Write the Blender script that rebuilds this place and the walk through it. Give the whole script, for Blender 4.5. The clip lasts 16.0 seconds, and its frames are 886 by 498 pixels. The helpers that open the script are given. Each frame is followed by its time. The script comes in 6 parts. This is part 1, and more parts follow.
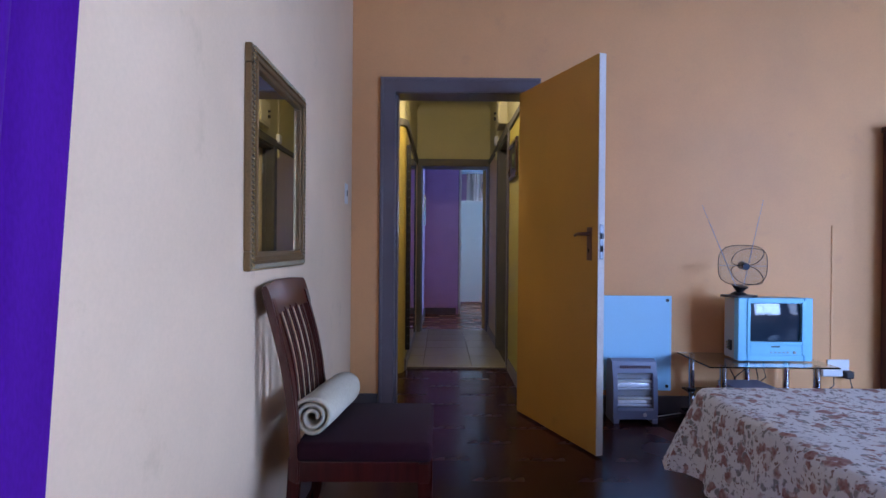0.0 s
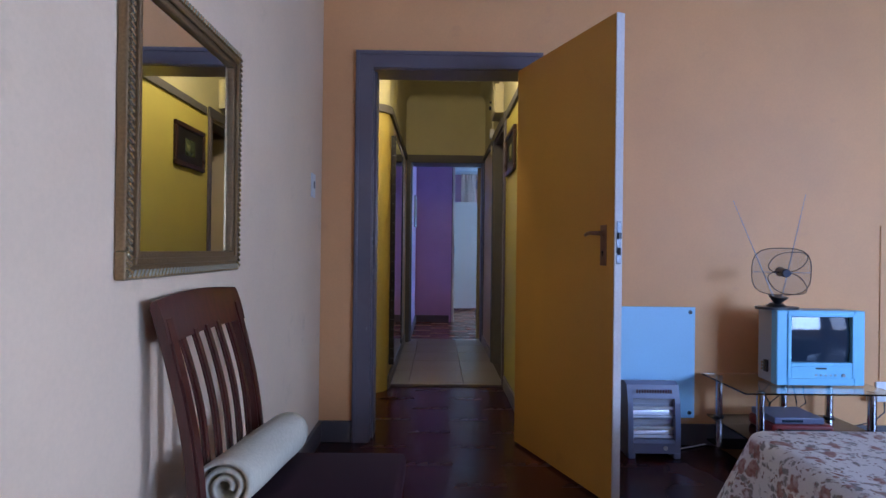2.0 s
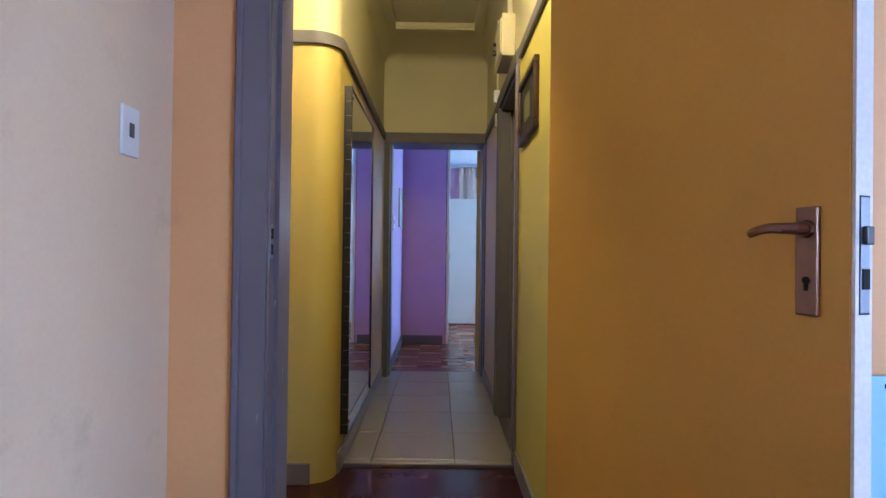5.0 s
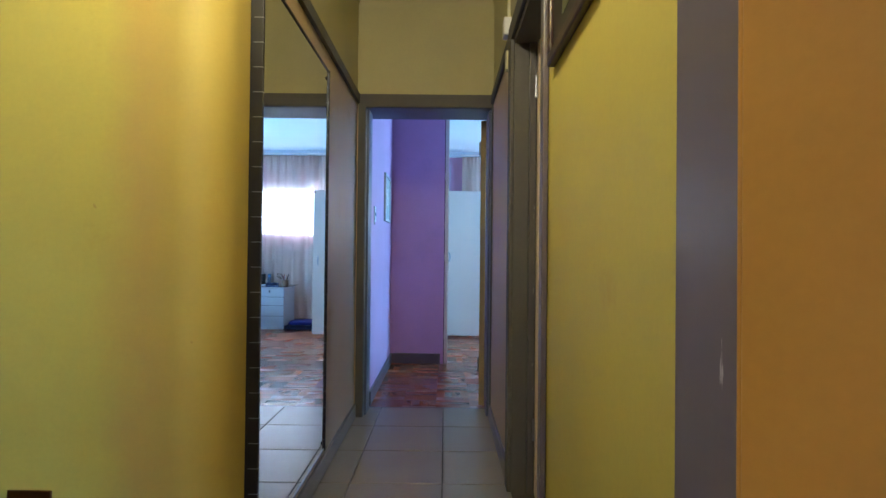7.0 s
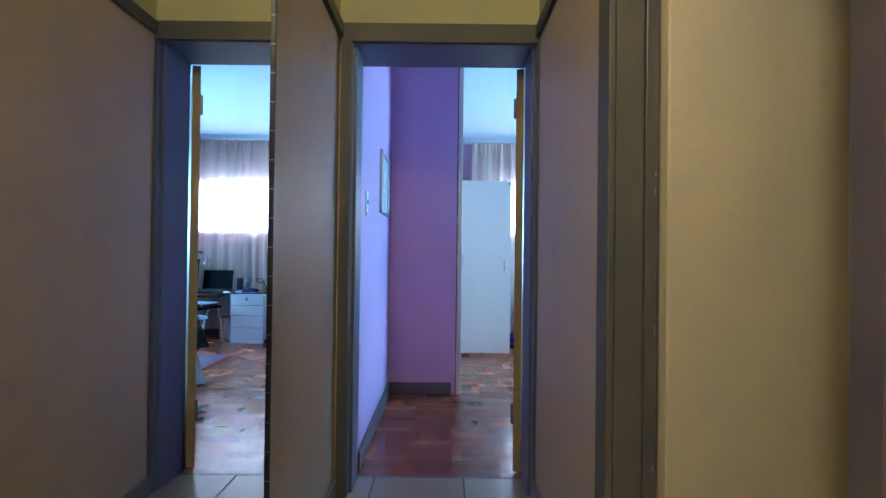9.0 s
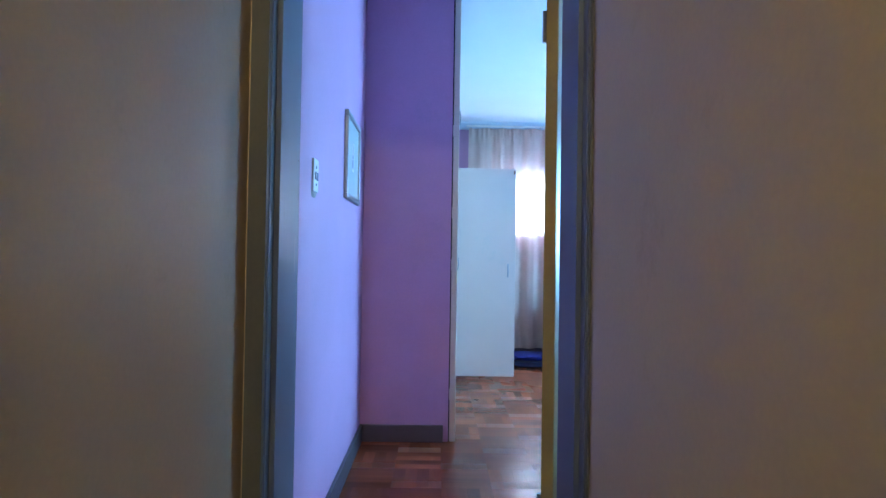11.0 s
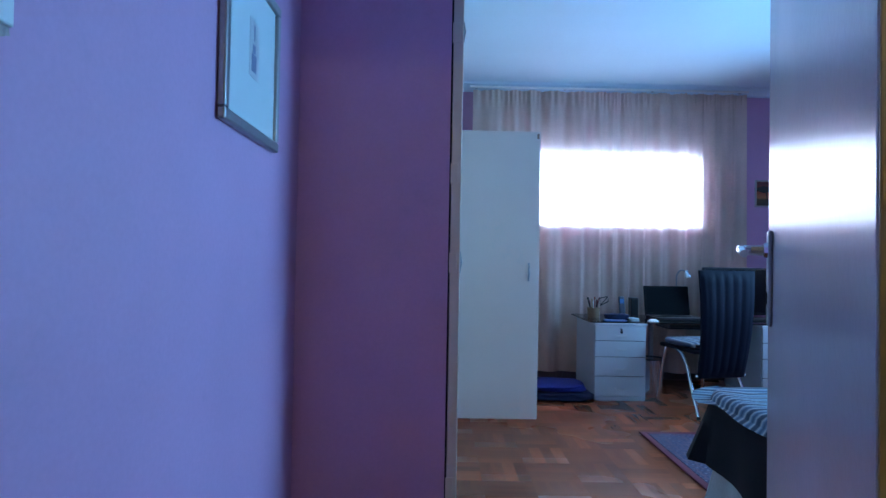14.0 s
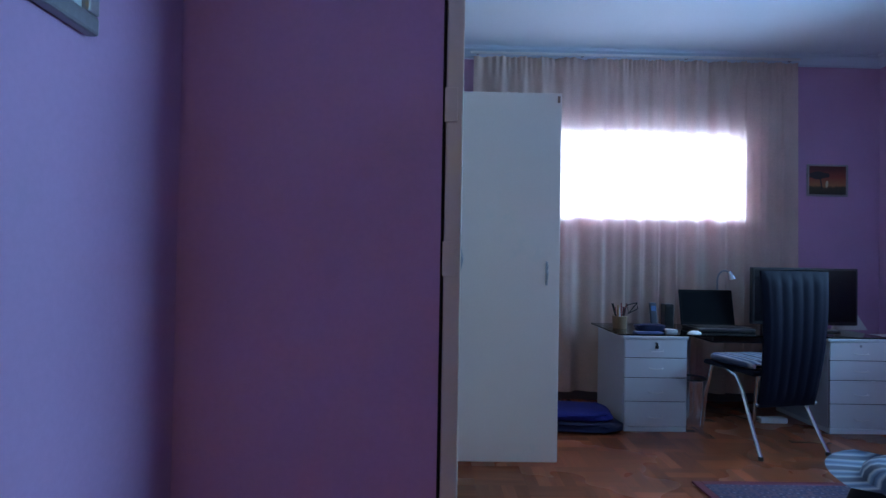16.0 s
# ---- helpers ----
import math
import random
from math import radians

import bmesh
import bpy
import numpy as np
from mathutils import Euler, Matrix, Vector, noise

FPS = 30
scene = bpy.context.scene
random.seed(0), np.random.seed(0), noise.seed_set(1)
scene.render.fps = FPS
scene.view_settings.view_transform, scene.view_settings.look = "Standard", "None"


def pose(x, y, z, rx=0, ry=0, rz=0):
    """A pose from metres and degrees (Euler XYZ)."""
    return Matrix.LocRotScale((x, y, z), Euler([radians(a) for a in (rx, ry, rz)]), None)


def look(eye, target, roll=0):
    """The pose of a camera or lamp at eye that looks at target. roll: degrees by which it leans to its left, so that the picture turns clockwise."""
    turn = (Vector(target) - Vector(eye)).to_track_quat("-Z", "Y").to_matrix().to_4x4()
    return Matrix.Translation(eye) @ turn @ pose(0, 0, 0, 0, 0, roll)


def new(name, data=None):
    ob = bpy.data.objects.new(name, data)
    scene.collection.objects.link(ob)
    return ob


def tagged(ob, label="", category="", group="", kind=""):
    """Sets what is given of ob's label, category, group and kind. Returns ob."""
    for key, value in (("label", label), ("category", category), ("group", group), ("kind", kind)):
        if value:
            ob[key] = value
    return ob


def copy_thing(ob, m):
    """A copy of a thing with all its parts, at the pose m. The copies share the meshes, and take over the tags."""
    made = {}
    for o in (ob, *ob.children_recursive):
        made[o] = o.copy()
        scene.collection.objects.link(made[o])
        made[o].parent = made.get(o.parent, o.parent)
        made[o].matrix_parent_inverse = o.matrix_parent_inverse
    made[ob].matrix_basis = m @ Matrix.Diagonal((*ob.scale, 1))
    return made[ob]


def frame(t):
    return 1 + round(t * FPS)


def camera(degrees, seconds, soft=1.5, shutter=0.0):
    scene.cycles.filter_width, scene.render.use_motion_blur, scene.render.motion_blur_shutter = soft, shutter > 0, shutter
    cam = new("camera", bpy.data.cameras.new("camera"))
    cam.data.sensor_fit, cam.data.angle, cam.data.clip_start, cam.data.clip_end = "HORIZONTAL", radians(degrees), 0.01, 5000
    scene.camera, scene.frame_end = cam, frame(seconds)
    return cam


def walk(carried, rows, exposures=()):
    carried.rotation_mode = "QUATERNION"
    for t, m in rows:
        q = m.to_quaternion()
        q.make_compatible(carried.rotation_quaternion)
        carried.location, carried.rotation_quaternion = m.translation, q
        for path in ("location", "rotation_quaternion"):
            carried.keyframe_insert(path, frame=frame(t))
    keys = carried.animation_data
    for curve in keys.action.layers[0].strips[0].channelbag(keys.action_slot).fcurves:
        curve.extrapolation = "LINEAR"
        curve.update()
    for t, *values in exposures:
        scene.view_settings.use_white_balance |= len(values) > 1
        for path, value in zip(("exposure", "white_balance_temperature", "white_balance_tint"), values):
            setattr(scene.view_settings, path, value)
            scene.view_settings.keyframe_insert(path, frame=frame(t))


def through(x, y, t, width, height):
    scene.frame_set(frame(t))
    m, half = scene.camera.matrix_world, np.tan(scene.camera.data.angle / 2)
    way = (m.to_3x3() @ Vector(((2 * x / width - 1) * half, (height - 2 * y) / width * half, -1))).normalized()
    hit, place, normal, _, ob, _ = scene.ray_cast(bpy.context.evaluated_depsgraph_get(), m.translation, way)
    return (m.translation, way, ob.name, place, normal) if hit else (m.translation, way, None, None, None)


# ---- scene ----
cam = camera(77.0, 16.0)
PATH = [
    (0, (-0.014, -0.021, 1.055), (-0.006, 1.979, 1.046), 0.5),
    (0.5, (0.003, 0.056, 1.053), (0.019, 2.056, 1.051), 0.5),
    (1, (0.043, 0.226, 1.053), (0.064, 2.226, 1.052), 0.5),
    (1.5, (0.059, 0.346, 1.047), (0.079, 2.346, 1.05), 0.6),
    (2, (0.048, 0.493, 1.044), (0.069, 2.493, 1.05), 0.7),
    (2.5, (0.031, 0.668, 1.034), (0.053, 2.668, 1.042), 0.7),
    (3, (0.048, 0.834, 1.028), (0.068, 2.834, 1.043), 0.7),
    (3.5, (0.104, 1.085, 1.038), (0.126, 3.085, 1.054), 0.8),
    (6, (0.215, 2.563, 1.091), (0.219, 4.563, 1.109), 0.6),
    (6.5, (0.26, 2.858, 1.08), (0.254, 4.858, 1.101), 0.6),
    (7, (0.269, 3.126, 1.071), (0.261, 5.126, 1.093), 0.6),
    (7.5, (0.219, 3.415, 1.077), (0.21, 5.415, 1.101), 0.7),
    (8, (0.203, 3.69, 1.081), (0.194, 5.69, 1.102), 0.7),
    (8.5, (0.198, 3.98, 1.075), (0.192, 5.98, 1.098), 0.7),
    (9, (0.161, 4.284, 1.089), (0.157, 6.284, 1.111), 0.7),
    (11.5, (0.195, 5.54, 1.083), (0.218, 7.539, 1.118), 0.9),
    (12, (0.219, 5.762, 1.068), (0.239, 7.762, 1.103), 0.8),
    (12.5, (0.218, 6.018, 1.071), (0.242, 8.018, 1.104), 0.8),
    (13, (0.243, 6.251, 1.073), (0.267, 8.251, 1.107), 0.9),
    (13.5, (0.246, 6.483, 1.059), (0.271, 8.482, 1.095), 0.9),
    (14, (0.221, 6.717, 1.066), (0.241, 8.717, 1.099), 1.0),
    (14.5, (0.209, 6.918, 1.066), (0.231, 8.917, 1.099), 1.1),
    (15, (0.243, 7.135, 1.06), (0.265, 9.135, 1.094), 1.0),
    (15.5, (0.258, 7.318, 1.062), (0.281, 9.318, 1.096), 1.0),
    (16, (0.246, 7.523, 1.05), (0.277, 9.522, 1.085), 1.0),
]
# seconds, stops, kelvin, tint
EXPOSURES = [(0, -0.34, 6450, 23), (0.5, -0.44, 6450, 23), (1.2, -0.48, 6450, 22), (2.6, -0.34, 6550, 22), (3.5, -0.04, 6700, 23), (6, 0.6, 6700, 15), (7, 0.52, 6450, 10), (9, 0.62, 6200, 10), (11.5, 0.60, 6150, 10), (12.5, 0.40, 6000, 11), (13.2, 0.15, 6000, 11), (14, -0.35, 6100, 12), (14.5, -0.6, 6300, 15), (15, -0.72, 6450, 17), (16, -0.82, 7000, 23)]
walk(cam, [(t, look(eye, target, roll)) for t, eye, target, roll in PATH], EXPOSURES)

# ---------- world and light ----------
world = bpy.data.worlds.new("World")
scene.world = world
world.use_nodes = True
sky = world.node_tree.nodes.new("ShaderNodeTexSky")
sky.sky_type = "NISHITA"
sky.sun_disc = False
sky.sun_elevation = radians(45)
sky.sun_rotation = radians(150)
world.node_tree.links.new(sky.outputs["Color"], world.node_tree.nodes["Background"].inputs["Color"])
world.node_tree.nodes["Background"].inputs["Strength"].default_value = 0.12


def window_light(name, at, target, sx, sy, watts, col, spread=180):
    lamp = bpy.data.lights.new(name, "AREA")
    lamp.shape, lamp.size, lamp.size_y, lamp.energy, lamp.color = "RECTANGLE", sx, sy, watts, col
    lamp.spread = radians(spread)
    ob = new(name, lamp)
    ob.matrix_basis = look(at, target)
    return ob


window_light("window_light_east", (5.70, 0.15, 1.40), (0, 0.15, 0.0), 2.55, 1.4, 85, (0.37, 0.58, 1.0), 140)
# narrow fill beam added outside the east window to brighten the cream wall
window_light("cream_wall_fill_beam", (7.0, 0.5, 1.35), (-0.58, -0.1, 1.35), 1.1, 0.8, 40, (0.48, 0.66, 1.0), 42)
window_light("window_light_south", (4.3, -1.69, 1.40), (2.6, 3.5, 0.1), 1.7, 1.2, 120, (0.30, 0.54, 1.0), 110)
window_light("window_light_north", (1.76, 13.5, 2.25), (1.76, 11.7, 1.7), 2.0, 0.8, 1650, (0.36, 0.62, 1.0))
window_light("window_light_bedroom_east", (3.78, 9.95, 1.55), (-0.26, 8.7, 1.5), 1.75, 1.0, 125, (0.21, 0.56, 1.0), 140)
HALL_LAMP = 200.0      # glow of the hall's globe lamp

# ---------- helpers of this scene ----------
def nodes_of(name):
    m = bpy.data.materials.new(name)
    m.use_nodes = True
    nt = m.node_tree
    return m, nt, nt.nodes["Principled BSDF"]


def coords(nt, scale=1.0, stretch=(1, 1, 1)):
    tc = nt.nodes.new("ShaderNodeTexCoord")
    mp = nt.nodes.new("ShaderNodeMapping")
    mp.inputs["Scale"].default_value = [scale * s for s in stretch]
    nt.links.new(tc.outputs["Object"], mp.inputs["Vector"])
    return mp.outputs["Vector"]


def noise_tex(nt, vec, scale, detail=4.0, rough=0.55):
    n = nt.nodes.new("ShaderNodeTexNoise")
    n.inputs["Scale"].default_value = scale
    n.inputs["Detail"].default_value = detail
    n.inputs["Roughness"].default_value = rough
    nt.links.new(vec, n.inputs["Vector"])
    return n.outputs["Fac"]


def ramp(nt, fac, stops):
    r = nt.nodes.new("ShaderNodeValToRGB")
    els = r.color_ramp.elements
    while len(els) < len(stops):
        els.new(0.5)
    for e, (p, c) in zip(els, stops):
        e.position = p
        e.color = (*c, 1) if len(c) == 3 else c
    nt.links.new(fac, r.inputs["Fac"])
    return r.outputs["Color"]


def mix(nt, fac, a, b, blend="MIX"):
    n = nt.nodes.new("ShaderNodeMix")
    n.data_type = "RGBA"
    n.blend_type = blend
    for sock, val in ((n.inputs[0], fac), (n.inputs[6], a), (n.inputs[7], b)):
        if hasattr(val, "links"):
            nt.links.new(val, sock)
        elif isinstance(val, (int, float)):
            sock.default_value = val
        else:
            sock.default_value = (*val, 1)
    return n.outputs[2]


def scaled(c, k):
    return tuple(min(1, v * k) for v in c)


def bump(nt, bsdf, fac, strength=0.1, dist=0.002):
    b = nt.nodes.new("ShaderNodeBump")
    b.inputs["Strength"].default_value = strength
    b.inputs["Distance"].default_value = dist
    nt.links.new(fac, b.inputs["Height"])
    nt.links.new(b.outputs["Normal"], bsdf.inputs["Normal"])


def paint(name, col, rough=0.5, stain=0.12, grain=0.06, metal=0.0, bumpy=0.12, fine=90.0, big=1.3, dirt=None, spec=0.5):
    """Painted or plain surface: broad stains, fine grain, low relief."""
    m, nt, b = nodes_of(name)
    v = coords(nt)
    n1 = noise_tex(nt, v, big, 5)
    n2 = noise_tex(nt, v, fine, 3)
    c = ramp(nt, n1, [(0.3, scaled(col, 1 - stain)), (0.7, scaled(col, 1 + stain * 0.5))])
    g = ramp(nt, n2, [(0.3, (1 - grain,) * 3), (0.7, (1, 1, 1))])
    c = mix(nt, 1.0, c, g, "MULTIPLY")
    if dirt:
        n3 = noise_tex(nt, v, 3.7, 8, 0.7)
        f = ramp(nt, n3, [(0.60, (0, 0, 0)), (0.74, (0.55, 0.55, 0.55))])
        c = mix(nt, f, c, dirt)
    nt.links.new(c, b.inputs["Base Color"])
    r = ramp(nt, n1, [(0.2, (max(0, rough - 0.08),) * 3), (0.8, (min(1, rough + 0.08),) * 3)])
    nt.links.new(r, b.inputs["Roughness"])
    b.inputs["Metallic"].default_value = metal
    b.inputs["Specular IOR Level"].default_value = spec
    if bumpy:
        bump(nt, b, n2, bumpy, 0.002)
    return m


def chipped(name, col, under, rough=0.4, amount=0.66):
    """Gloss paint worn through to wood along its edges."""
    m, nt, b = nodes_of(name)
    v = coords(nt)
    n1 = noise_tex(nt, v, 2.2, 4)
    vs = coords(nt, 1.0, (26, 26, 5))
    n2 = noise_tex(nt, vs, 1.0, 6, 0.65)
    c = ramp(nt, n1, [(0.3, scaled(col, 0.85)), (0.7, scaled(col, 1.08))])
    f = ramp(nt, n2, [(amount, (0, 0, 0)), (amount + 0.03, (1, 1, 1))])
    c = mix(nt, f, c, under)
    nt.links.new(c, b.inputs["Base Color"])
    b.inputs["Roughness"].default_value = rough
    bump(nt, b, n2, 0.1, 0.002)
    return m


def wood(name, dark, light, rough=0.35, scale=1.0, axis=0, island=False, coat=0.0, vary=0.0, spec=0.5):
    m, nt, b = nodes_of(name)
    st = [14.0, 14.0, 14.0]
    st[axis] = 1.2
    v = coords(nt, scale, st)
    n1 = noise_tex(nt, v, 2.5, 6, 0.6)
    n0 = noise_tex(nt, coords(nt), 1.1, 3)
    c = ramp(nt, n1, [(0.25, dark), (0.75, light)])
    if vary:
        if island:
            src = nt.nodes.new("ShaderNodeNewGeometry").outputs["Random Per Island"]
        else:
            src = nt.nodes.new("ShaderNodeObjectInfo").outputs["Random"]
        k = ramp(nt, src, [(0.0, (1 - vary,) * 3), (0.86, (1, 1, 1)), (0.92, (1 + 0.9 * vary,) * 3)])
        c = mix(nt, 1.0, c, k, "MULTIPLY")
    g = ramp(nt, n0, [(0.3, (0.82,) * 3), (0.7, (1, 1, 1))])
    c = mix(nt, 1.0, c, g, "MULTIPLY")
    nt.links.new(c, b.inputs["Base Color"])
    r = ramp(nt, n0, [(0.3, (max(0.05, rough - 0.08),) * 3), (0.7, (rough + 0.1,) * 3)])
    nt.links.new(r, b.inputs["Roughness"])
    b.inputs["Coat Weight"].default_value = coat
    b.inputs["Specular IOR Level"].default_value = spec
    b.inputs["Coat Roughness"].default_value = 0.15
    bump(nt, b, n1, 0.02 if vary else 0.06, 0.001)
    return m


def bm_box(bm, x0, x1, y0, y1, z0, z1, bevel=0.0, seg=2):
    r = bmesh.ops.create_cube(bm, size=1)
    vs = r["verts"]
    for v in vs:
        v.co = ((x0 + x1) / 2 + v.co.x * (x1 - x0), (y0 + y1) / 2 + v.co.y * (y1 - y0), (z0 + z1) / 2 + v.co.z * (z1 - z0))
    if bevel > 0:
        es = {e for v in vs for e in v.link_edges}
        bmesh.ops.bevel(bm, geom=list(es), offset=bevel, segments=seg, affect="EDGES", profile=0.5)


def box(x0, x1, y0, y1, z0, z1, bevel=0.0, seg=2):
    bm = bmesh.new()
    bm_box(bm, x0, x1, y0, y1, z0, z1, bevel, seg)
    return bm


def boxes(*rows, bevel=0.0):
    bm = bmesh.new()
    for r in rows:
        one = box(*r, bevel=bevel)
        tmp = bpy.data.meshes.new("tmp")
        one.to_mesh(tmp)
        one.free()
        bm.from_mesh(tmp)
        bpy.data.meshes.remove(tmp)
    return bm


def cyl(p, q, r0, r1=None, seg=16, caps=True):
    p, q = Vector(p), Vector(q)
    r1 = r0 if r1 is None else r1
    bm = bmesh.new()
    d = q - p
    bmesh.ops.create_cone(bm, cap_ends=caps, segments=seg, radius1=r0, radius2=r1, depth=d.length)
    m = Matrix.Translation((p + q) / 2) @ d.to_track_quat("Z", "Y").to_matrix().to_4x4()
    bmesh.ops.transform(bm, matrix=m, verts=bm.verts)
    return bm


def tube(points, r, seg=10, closed=False, flat=1.0):
    """A round rod along a smooth line of points."""
    pts = [Vector(p) for p in points]
    bm = bmesh.new()
    rings = []
    n = len(pts)
    up = Vector((0, 0, 1))
    for i, p in enumerate(pts):
        a = pts[(i - 1) % n] if (closed or i) else p
        b = pts[(i + 1) % n] if (closed or i < n - 1) else p
        t = (b - a).normalized()
        u = up.cross(t)
        u = u.normalized() if u.length > 1e-3 else Vector((1, 0, 0))
        w = t.cross(u)
        rr = r(i / max(1, n - 1)) if callable(r) else r
        rings.append([bm.verts.new(p + u * rr * math.cos(2 * math.pi * k / seg) + w * rr * flat * math.sin(2 * math.pi * k / seg)) for k in range(seg)])
    pairs = list(zip(rings, rings[1:])) + ([(rings[-1], rings[0])] if closed else [])
    for ra, rb in pairs:
        for k in range(seg):
            bm.faces.new((ra[k], ra[(k + 1) % seg], rb[(k + 1) % seg], rb[k]))
    if not closed:
        bm.faces.new(rings[0][::-1])
        bm.faces.new(rings[-1])
    bmesh.ops.recalc_face_normals(bm, faces=bm.faces)
    return bm


def prism(outline, axis, a, b):
    """An outline in the two other axes, drawn out along axis from a to b."""
    bm = bmesh.new()
    def at(u, v, w):
        return {"x": (w, u, v), "y": (u, w, v), "z": (u, v, w)}[axis]
    lo = [bm.verts.new(at(u, v, a)) for u, v in outline]
    hi = [bm.verts.new(at(u, v, b)) for u, v in outline]
    n = len(outline)
    bm.faces.new(lo)
    bm.faces.new(hi[::-1])
    for i in range(n):
        bm.faces.new((lo[i], lo[(i + 1) % n], hi[(i + 1) % n], hi[i]))
    bmesh.ops.recalc_face_normals(bm, faces=bm.faces)
    return bm


def joined(*bms):
    out = bmesh.new()
    for b in bms:
        tmp = bpy.data.meshes.new("tmp")
        b.to_mesh(tmp)
        b.free()
        out.from_mesh(tmp)
        bpy.data.meshes.remove(tmp)
    return out


def smooth(ob, angle=35):
    for p in ob.data.polygons:
        p.use_smooth = True
    ob.data.set_sharp_from_angle(angle=radians(angle))
    return ob


def mesh_object(name, bm, mat, round_=False):
    me = bpy.data.meshes.new(name)
    bm.to_mesh(me)
    bm.free()
    if mat:
        me.materials.append(mat)
    ob = new(name, me)
    if round_:
        smooth(ob)
    return ob


def part(name, bm, mat, parent, label="", round_=False):
    ob = mesh_object(name, bm, mat, round_)
    ob.parent = parent
    ob.matrix_parent_inverse = parent.matrix_basis.inverted()
    if label:
        tagged(ob, label)
    return ob


def thing(name, at, label, category, group=""):
    """An empty at the base of a thing, which parents its parts."""
    ob = new(name)
    ob.empty_display_size = 0.05
    ob.location = at
    return tagged(ob, label, category, group)


def setting(name, bm, mat, label, category, round_=False):
    return tagged(mesh_object(name, bm, mat, round_), label, category, kind="structure")


# ---------- materials ----------
PEACH = paint("peach_wall_paint", (0.80, 0.382, 0.15), 0.62, 0.10, 0.04, dirt=(0.62, 0.29, 0.13))
CREAM = paint("cream_wall_paint", (0.80, 0.575, 0.375), 0.62, 0.10, 0.04, dirt=(0.56, 0.39, 0.24))
YELLOW = paint("yellow_wall_paint", (0.60, 0.50, 0.105), 0.55, 0.12, 0.04, dirt=(0.50, 0.33, 0.06))


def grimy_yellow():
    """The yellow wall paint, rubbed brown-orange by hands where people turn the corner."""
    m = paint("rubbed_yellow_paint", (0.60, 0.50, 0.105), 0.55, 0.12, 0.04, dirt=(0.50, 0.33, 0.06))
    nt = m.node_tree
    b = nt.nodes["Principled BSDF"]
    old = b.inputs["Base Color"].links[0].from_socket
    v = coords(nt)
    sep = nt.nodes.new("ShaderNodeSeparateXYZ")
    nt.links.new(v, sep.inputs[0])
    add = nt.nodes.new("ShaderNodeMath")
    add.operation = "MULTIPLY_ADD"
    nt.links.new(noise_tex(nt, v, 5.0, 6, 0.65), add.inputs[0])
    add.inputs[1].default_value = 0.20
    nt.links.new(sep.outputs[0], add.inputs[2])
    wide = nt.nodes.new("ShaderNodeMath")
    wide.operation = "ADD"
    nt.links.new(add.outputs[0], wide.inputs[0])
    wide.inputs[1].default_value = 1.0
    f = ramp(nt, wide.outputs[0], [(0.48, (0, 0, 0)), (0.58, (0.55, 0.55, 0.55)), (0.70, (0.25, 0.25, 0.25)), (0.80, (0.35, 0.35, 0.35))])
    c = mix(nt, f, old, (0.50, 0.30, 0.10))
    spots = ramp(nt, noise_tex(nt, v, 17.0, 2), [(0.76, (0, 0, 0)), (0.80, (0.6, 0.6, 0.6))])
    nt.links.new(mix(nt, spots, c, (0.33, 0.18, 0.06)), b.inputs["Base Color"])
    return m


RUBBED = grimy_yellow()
# hall yellow dulled to tan: the corridor's cooler light is in this colour
COOL_LIT_TAN = paint("cool_lit_tan_wall", (0.62, 0.465, 0.30), 0.5, 0.12, 0.05, dirt=(0.42, 0.28, 0.15))
PALE = paint("pale_yellow_paint", (0.56, 0.51, 0.27), 0.6, 0.10, 0.04)
PURPLE = paint("purple_wall_paint", (0.56, 0.30, 0.47), 0.6, 0.12, 0.05, dirt=(0.40, 0.25, 0.37))
WHITE_CEIL = paint("ceiling_white", (0.60, 0.70, 0.78), 0.7, 0.05, 0.03)
GREY_TRIM = chipped("grey_gloss_trim", (0.152, 0.126, 0.142), (0.52, 0.48, 0.46), 0.35, 0.68)
GREY_RAIL = paint("grey_brown_trim", (0.125, 0.115, 0.10), 0.62, 0.12, 0.08)
SKIRT = paint("dark_skirting_paint", (0.10, 0.085, 0.085), 0.4, 0.2, 0.1)
OCHRE = paint("ochre_door_paint", (0.66, 0.315, 0.05), 0.42, 0.10, 0.05, dirt=(0.48, 0.23, 0.03))
BARE = paint("bare_pale_wood", (0.74, 0.68, 0.62), 0.6, 0.15, 0.12, dirt=(0.50, 0.38, 0.28))
DARK_FLOOR = wood("dark_parquet", (0.030, 0.010, 0.008), (0.075, 0.026, 0.016), 0.22, 1.0, 0, True, 0.3, 0.5)
RED_FLOOR_X = wood("red_parquet_x", (0.13, 0.040, 0.018), (0.30, 0.105, 0.045), 0.2, 1.0, 0, True, 0.3, 0.6)
TILE = paint("buff_floor_tile", (0.28, 0.24, 0.175), 0.32, 0.12, 0.08, bumpy=0.05)
GROUT = paint("dark_grout", (0.12, 0.10, 0.08), 0.85, 0.2, 0.2)
CUPBOARD = paint("cream_gloss_paint", (0.70, 0.59, 0.46), 0.35, 0.06, 0.03)
OFFWHITE = paint("white_gloss_paint", (0.76, 0.74, 0.72), 0.20, 0.05, 0.03)
CHROME = paint("chrome", (0.75, 0.77, 0.8), 0.14, 0.05, 0.03, 1.0, 0.0)
STEEL = paint("brushed_steel", (0.36, 0.37, 0.40), 0.4, 0.1, 0.05, 1.0, 0.03)
WHITE_PLASTIC = paint("white_plastic", (0.72, 0.72, 0.70), 0.4, 0.06, 0.03)
BLACK_PLASTIC = paint("black_plastic", (0.014, 0.014, 0.017), 0.38, 0.2, 0.1)
